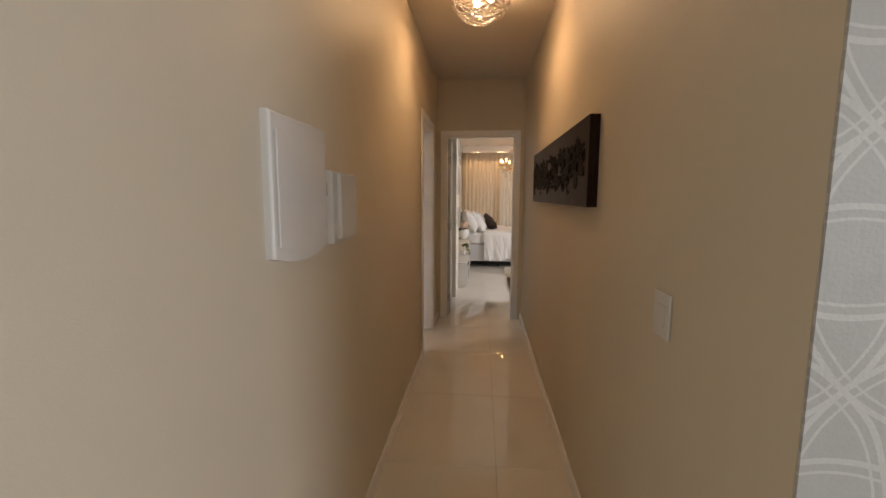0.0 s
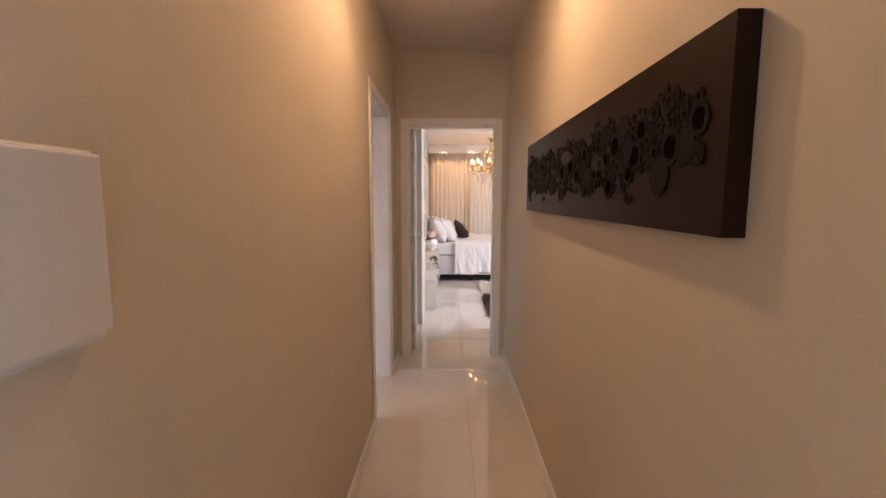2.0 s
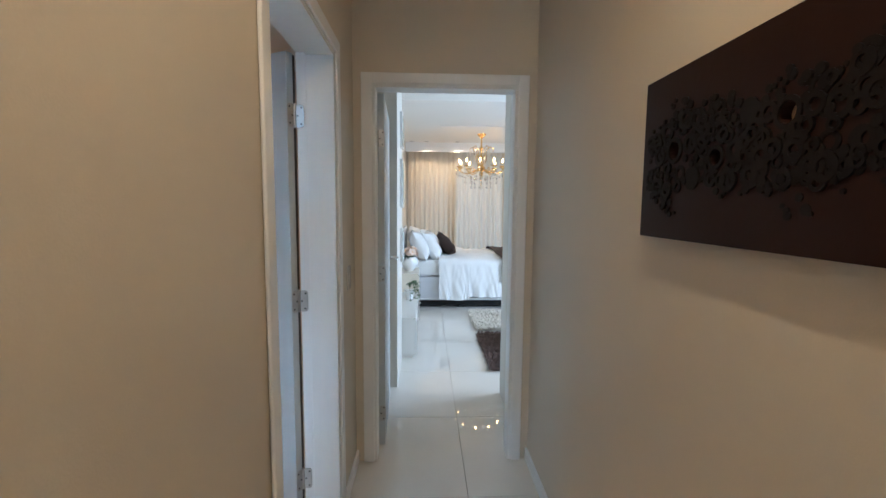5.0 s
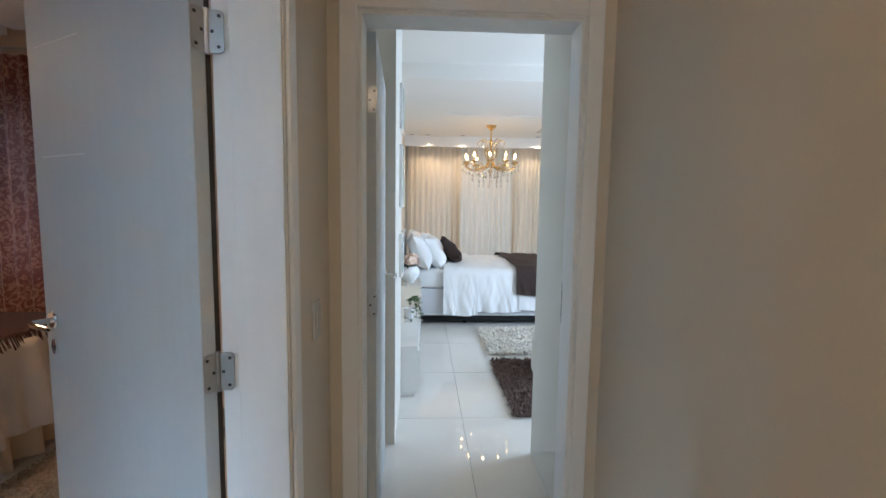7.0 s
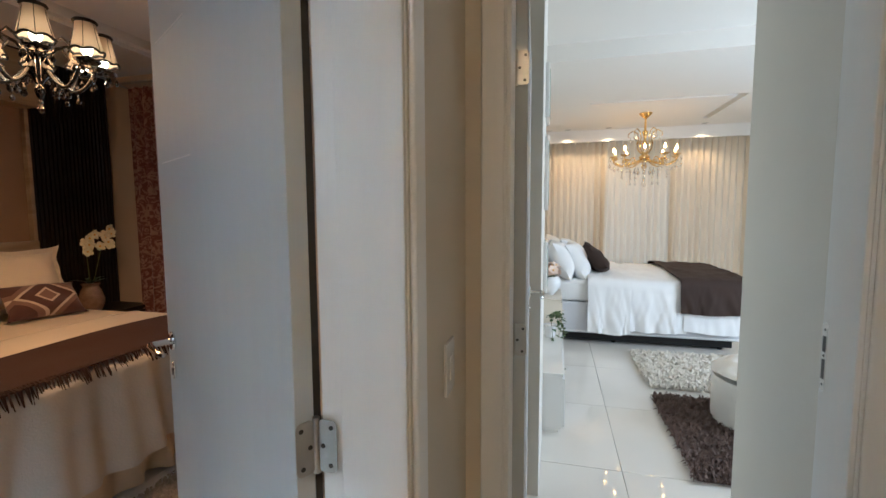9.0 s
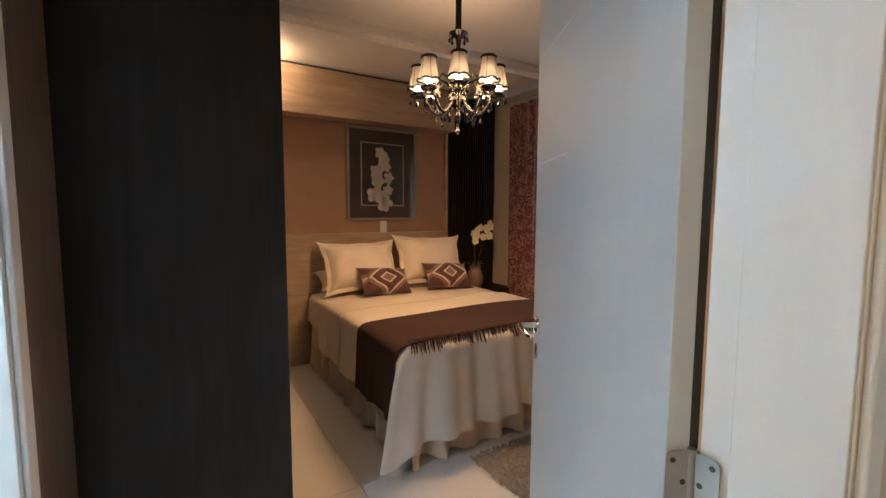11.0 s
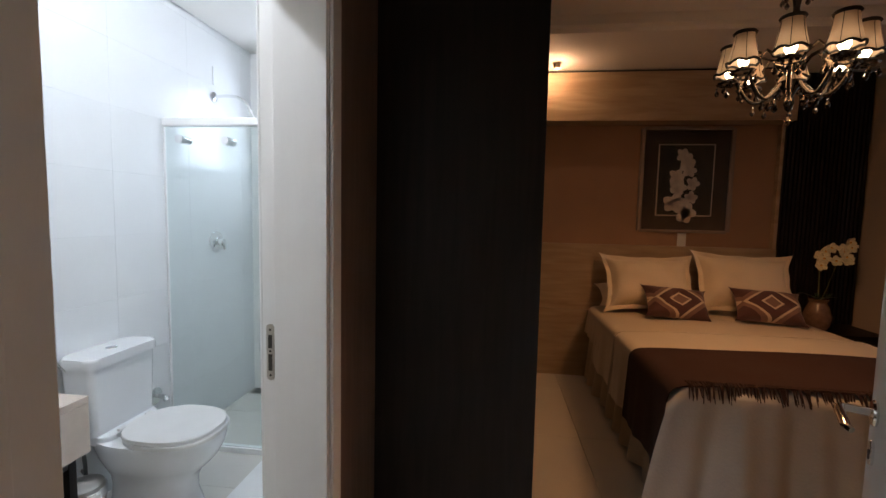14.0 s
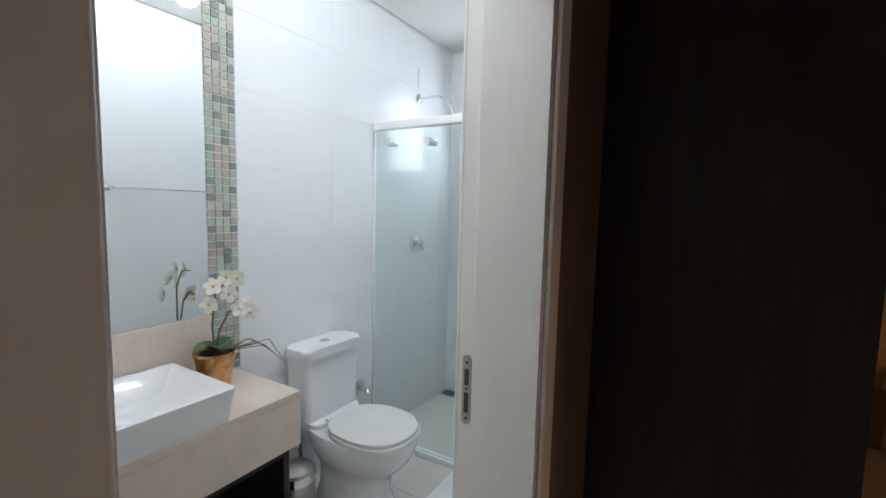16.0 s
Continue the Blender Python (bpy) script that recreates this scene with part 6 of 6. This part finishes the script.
def ottoman():
    o = thing("ottoman", "round cream leather ottoman with tufted top on the brown rug", "ottoman", pose(1.80, 2.12, 0.012))
    lea = material("cream_leather", (0.72, 0.69, 0.63), 0.4, var=0.06, scale=12, bump=0.3, bump_scale=180)
    part("drum", a_lathe([(0.315, 0.0), (0.325, 0.02), (0.325, 0.30), (0.318, 0.315)], 48), lea, o)

    def f(u, v):
        r, a = 0.33 * v, u * 2 * math.pi
        x, y = r * math.cos(a), r * math.sin(a)
        puff = 0.10 * (1 - (r / 0.345) ** 4) + 0.02
        tuft = 0.0
        for i in range(-3, 4):
            for j in range(-3, 4):
                tx, ty = (i + 0.5 * (j % 2)) * 0.15, j * 0.13
                tuft += 0.034 * math.exp(-((x - tx) ** 2 + (y - ty) ** 2) / 0.0012)
        return Vector((x, y, 0.315 + max(0.0, puff - tuft)))
    part("cushion_top", a_sheet(64, 26, f), lea, o)
    bm = bmesh.new()
    for i in range(-1, 2):
        for j in range(-1, 2):
            tx, ty = (i + 0.5 * (j % 2)) * 0.15, j * 0.13
            lathe(bm, [(0.0001, 0.008), (0.009, 0.005), (0.011, 0)], 10, pose(tx, ty, 0.402))
    part("button", bm, lea, o)


ottoman()


def gold_chandelier():
    c = thing("gold_chandelier", "gilt chandelier with candle bulbs and hanging crystal drops", "chandelier", pose(1.48, 4.85, 2.12) @ Matrix.Scale(1.12, 4))
    part("ceiling_cup", a_lathe([(0.015, 0.42), (0.03, 0.435), (0.065, 0.47), (0.068, 0.482)], 24), GOLD, c)
    part("column", a_lathe([(0.0001, -0.16), (0.014, -0.14), (0.03, -0.11), (0.016, -0.07), (0.05, -0.02), (0.06, 0.0), (0.03, 0.03), (0.014, 0.08), (0.026, 0.13), (0.014, 0.19), (0.022, 0.25), (0.034, 0.275), (0.012, 0.30), (0.008, 0.476)], 20), GOLD, c)
    arm = bmesh.new()
    R = 0.33
    pts = []
    for k in range(22):
        t = k / 21
        pts.append((0.03 + 0.36 * t - 0.06 * max(0, t - 0.8) * 5 * max(0, t - 0.8) * 5, 0, -0.02 - 0.075 * math.sin(2.6 * t) + 0.10 * max(0, t - 0.55) ** 1.3 * 1.6))
    tube(arm, pts, 0.0075, 8)
    tube(arm, [(0.19 + 0.045 * math.cos(q * 0.6) * (1 - q * 0.06), 0, -0.055 + 0.045 * math.sin(q * 0.6) * (1 - q * 0.06)) for q in range(12)], [0.006 - 0.0003 * q for q in range(12)], 7)
    arm_me = mesh_of("arm", arm, GOLD, True)
    scroll = bmesh.new()
    tube(scroll, [(0.02, 0, 0.03), (0.07, 0, 0.08), (0.085, 0, 0.15), (0.065, 0, 0.21), (0.09, 0, 0.275), (0.135, 0, 0.30), (0.18, 0, 0.275), (0.185, 0, 0.24), (0.16, 0, 0.228)], [0.006] * 6 + [0.005, 0.004, 0.003], 7)
    scroll_me = mesh_of("scroll", scroll, GOLD, True)
    pan_me = mesh_of("drip_pan", a_lathe([(0.008, -0.012), (0.03, 0.0), (0.048, 0.012), (0.044, 0.012), (0.012, 0.004), (0.0001, 0.004)], 16, ripple=0.08, waves=8), material("amber_glass_pan", (0.80, 0.50, 0.18), 0.15, 0.4, 0.1, 20, coat=0.5), True)
    candle_me = mesh_of("candle", a_lathe([(0.011, 0.0), (0.011, 0.055), (0.0001, 0.056)], 12), CREAM_LACQUER, True)
    bulb_me = mesh_of("bulb", a_lathe([(0.007, 0.055), (0.012, 0.068), (0.012, 0.08), (0.006, 0.098), (0.0001, 0.112)], 12), glow("warm_candle_bulb", (1.0, 0.50, 0.14), 26.0), True)
    dr = bmesh.new()
    lathe(dr, [(0.0001, -0.062), (0.010, -0.05), (0.012, -0.04), (0.004, -0.024), (0.0001, -0.02)], 7)
    lathe(dr, [(0.0001, -0.02), (0.006, -0.013), (0.0001, -0.006)], 6)
    drop_me = mesh_of("crystal_drop", dr, CRYSTAL)
    for k in range(10):
        m = pose(0, 0, 0, 0, 0, 36 * k + 8)
        a = piece("arm", arm_me, c, m)
        piece("drip_pan", pan_me, a, pose(R, 0, -0.005))
        piece("candle", candle_me, a, pose(R, 0, 0.0))
        piece("bulb", bulb_me, a, pose(R, 0, 0.0))
        for x, z in ((R, -0.02), (R, -0.085), (R + 0.045, 0.0), (R + 0.045, -0.06), (0.24, -0.115), (0.24, -0.18), (0.15, -0.12), (0.15, -0.19), (0.15, -0.25)):
            piece("crystal_drop", drop_me, a, pose(x, 0, z))
        piece("crystal_drop", drop_me, a, pose(0.10, 0, -0.11) @ Matrix.Scale(1.4, 4))
        piece("crystal_drop", drop_me, a, pose(R - 0.045, 0, -0.09))
        if k % 2 == 0:
            s = piece("scroll", scroll_me, c, m)
            piece("crystal_drop", drop_me, s, pose(0.155, 0, 0.23))
            piece("crystal_drop", drop_me, s, pose(0.12, 0, 0.275))
    ball = lathe(bmesh.new(), [(0.0001, -0.03), (0.022, -0.02), (0.03, 0.0), (0.022, 0.02), (0.0001, 0.03)], 12)
    part("crystal_ball", ball, CRYSTAL, c, m=pose(0, 0, -0.30))
    part("stem", a_tube([(0, 0, -0.15), (0, 0, -0.275)], 0.005, 8), GOLD, c)
    for z in (0.16, -0.05):
        ring = a_tube([(0.085 * math.cos(2 * math.pi * i / 24), 0.085 * math.sin(2 * math.pi * i / 24), z) for i in range(24)], 0.004, 6, closed=True)
        part("ring", ring, GOLD, c)


gold_chandelier()
for x in (0.30, 0.57, 1.14, 2.40, 3.1):
    downlight(pose(x, 5.72, 2.658), "small round recessed lamp lit in the white ceiling", "ceiling spots over the curtains")


def white_curtains():
    for k, (x0, x1, y, mat, s) in enumerate(((0.22, 1.15, 6.04, VOILE, 61), (1.02, 2.10, 6.09, VOILE_BACK, 62), (2.05, 3.1, 6.04, VOILE, 63), (3.0, 3.95, 6.09, VOILE_BACK, 64))):
        c = thing("voile_curtain", "floor-length ivory voile curtain glowing with daylight", "curtain", pose(0, y, 0), "voile curtains of the white bedroom")
        part("cloth", curtain_bm(x0, x1, 0.015, 2.70, 0.03, 0.085, s, rows=10, flare=0.12 if k == 1 else 0.0), mat, c)
    structure("curtain_rail", a_box(0.2, 6.0, 2.70, 3.98, 6.13, 2.7195), TRIM, "white ceiling curtain rail", "rail")


white_curtains()

# ---- floor tiles ----
T = 0.835
floor_me = mesh_of("floor_tile", a_box(-T / 2 + 0.0012, -T / 2 + 0.0012, -0.009, T / 2 - 0.0012, T / 2 - 0.0012, 0.0, bevel=0.0008), FLOOR)
for i in range(-6, 7):
    for j in range(-10, 9):
        cx, cy = 0.79 + T * (i - 0.5), 0.51 + T * (j - 0.5)
        if -4.3 < cx < 5.4 and -9.4 < cy < 6.8:
            piece("floor_tile", floor_me, floor, pose(cx, cy, 0))

for o in list(bpy.data.objects):
    if o.parent and o.name.split(".")[0] in ("petals", "flower_heart", "leaf", "stem", "pile", "relief", "flower_image", "fringe", "screw", "button", "groove"):
        o["kind"] = "stuff"
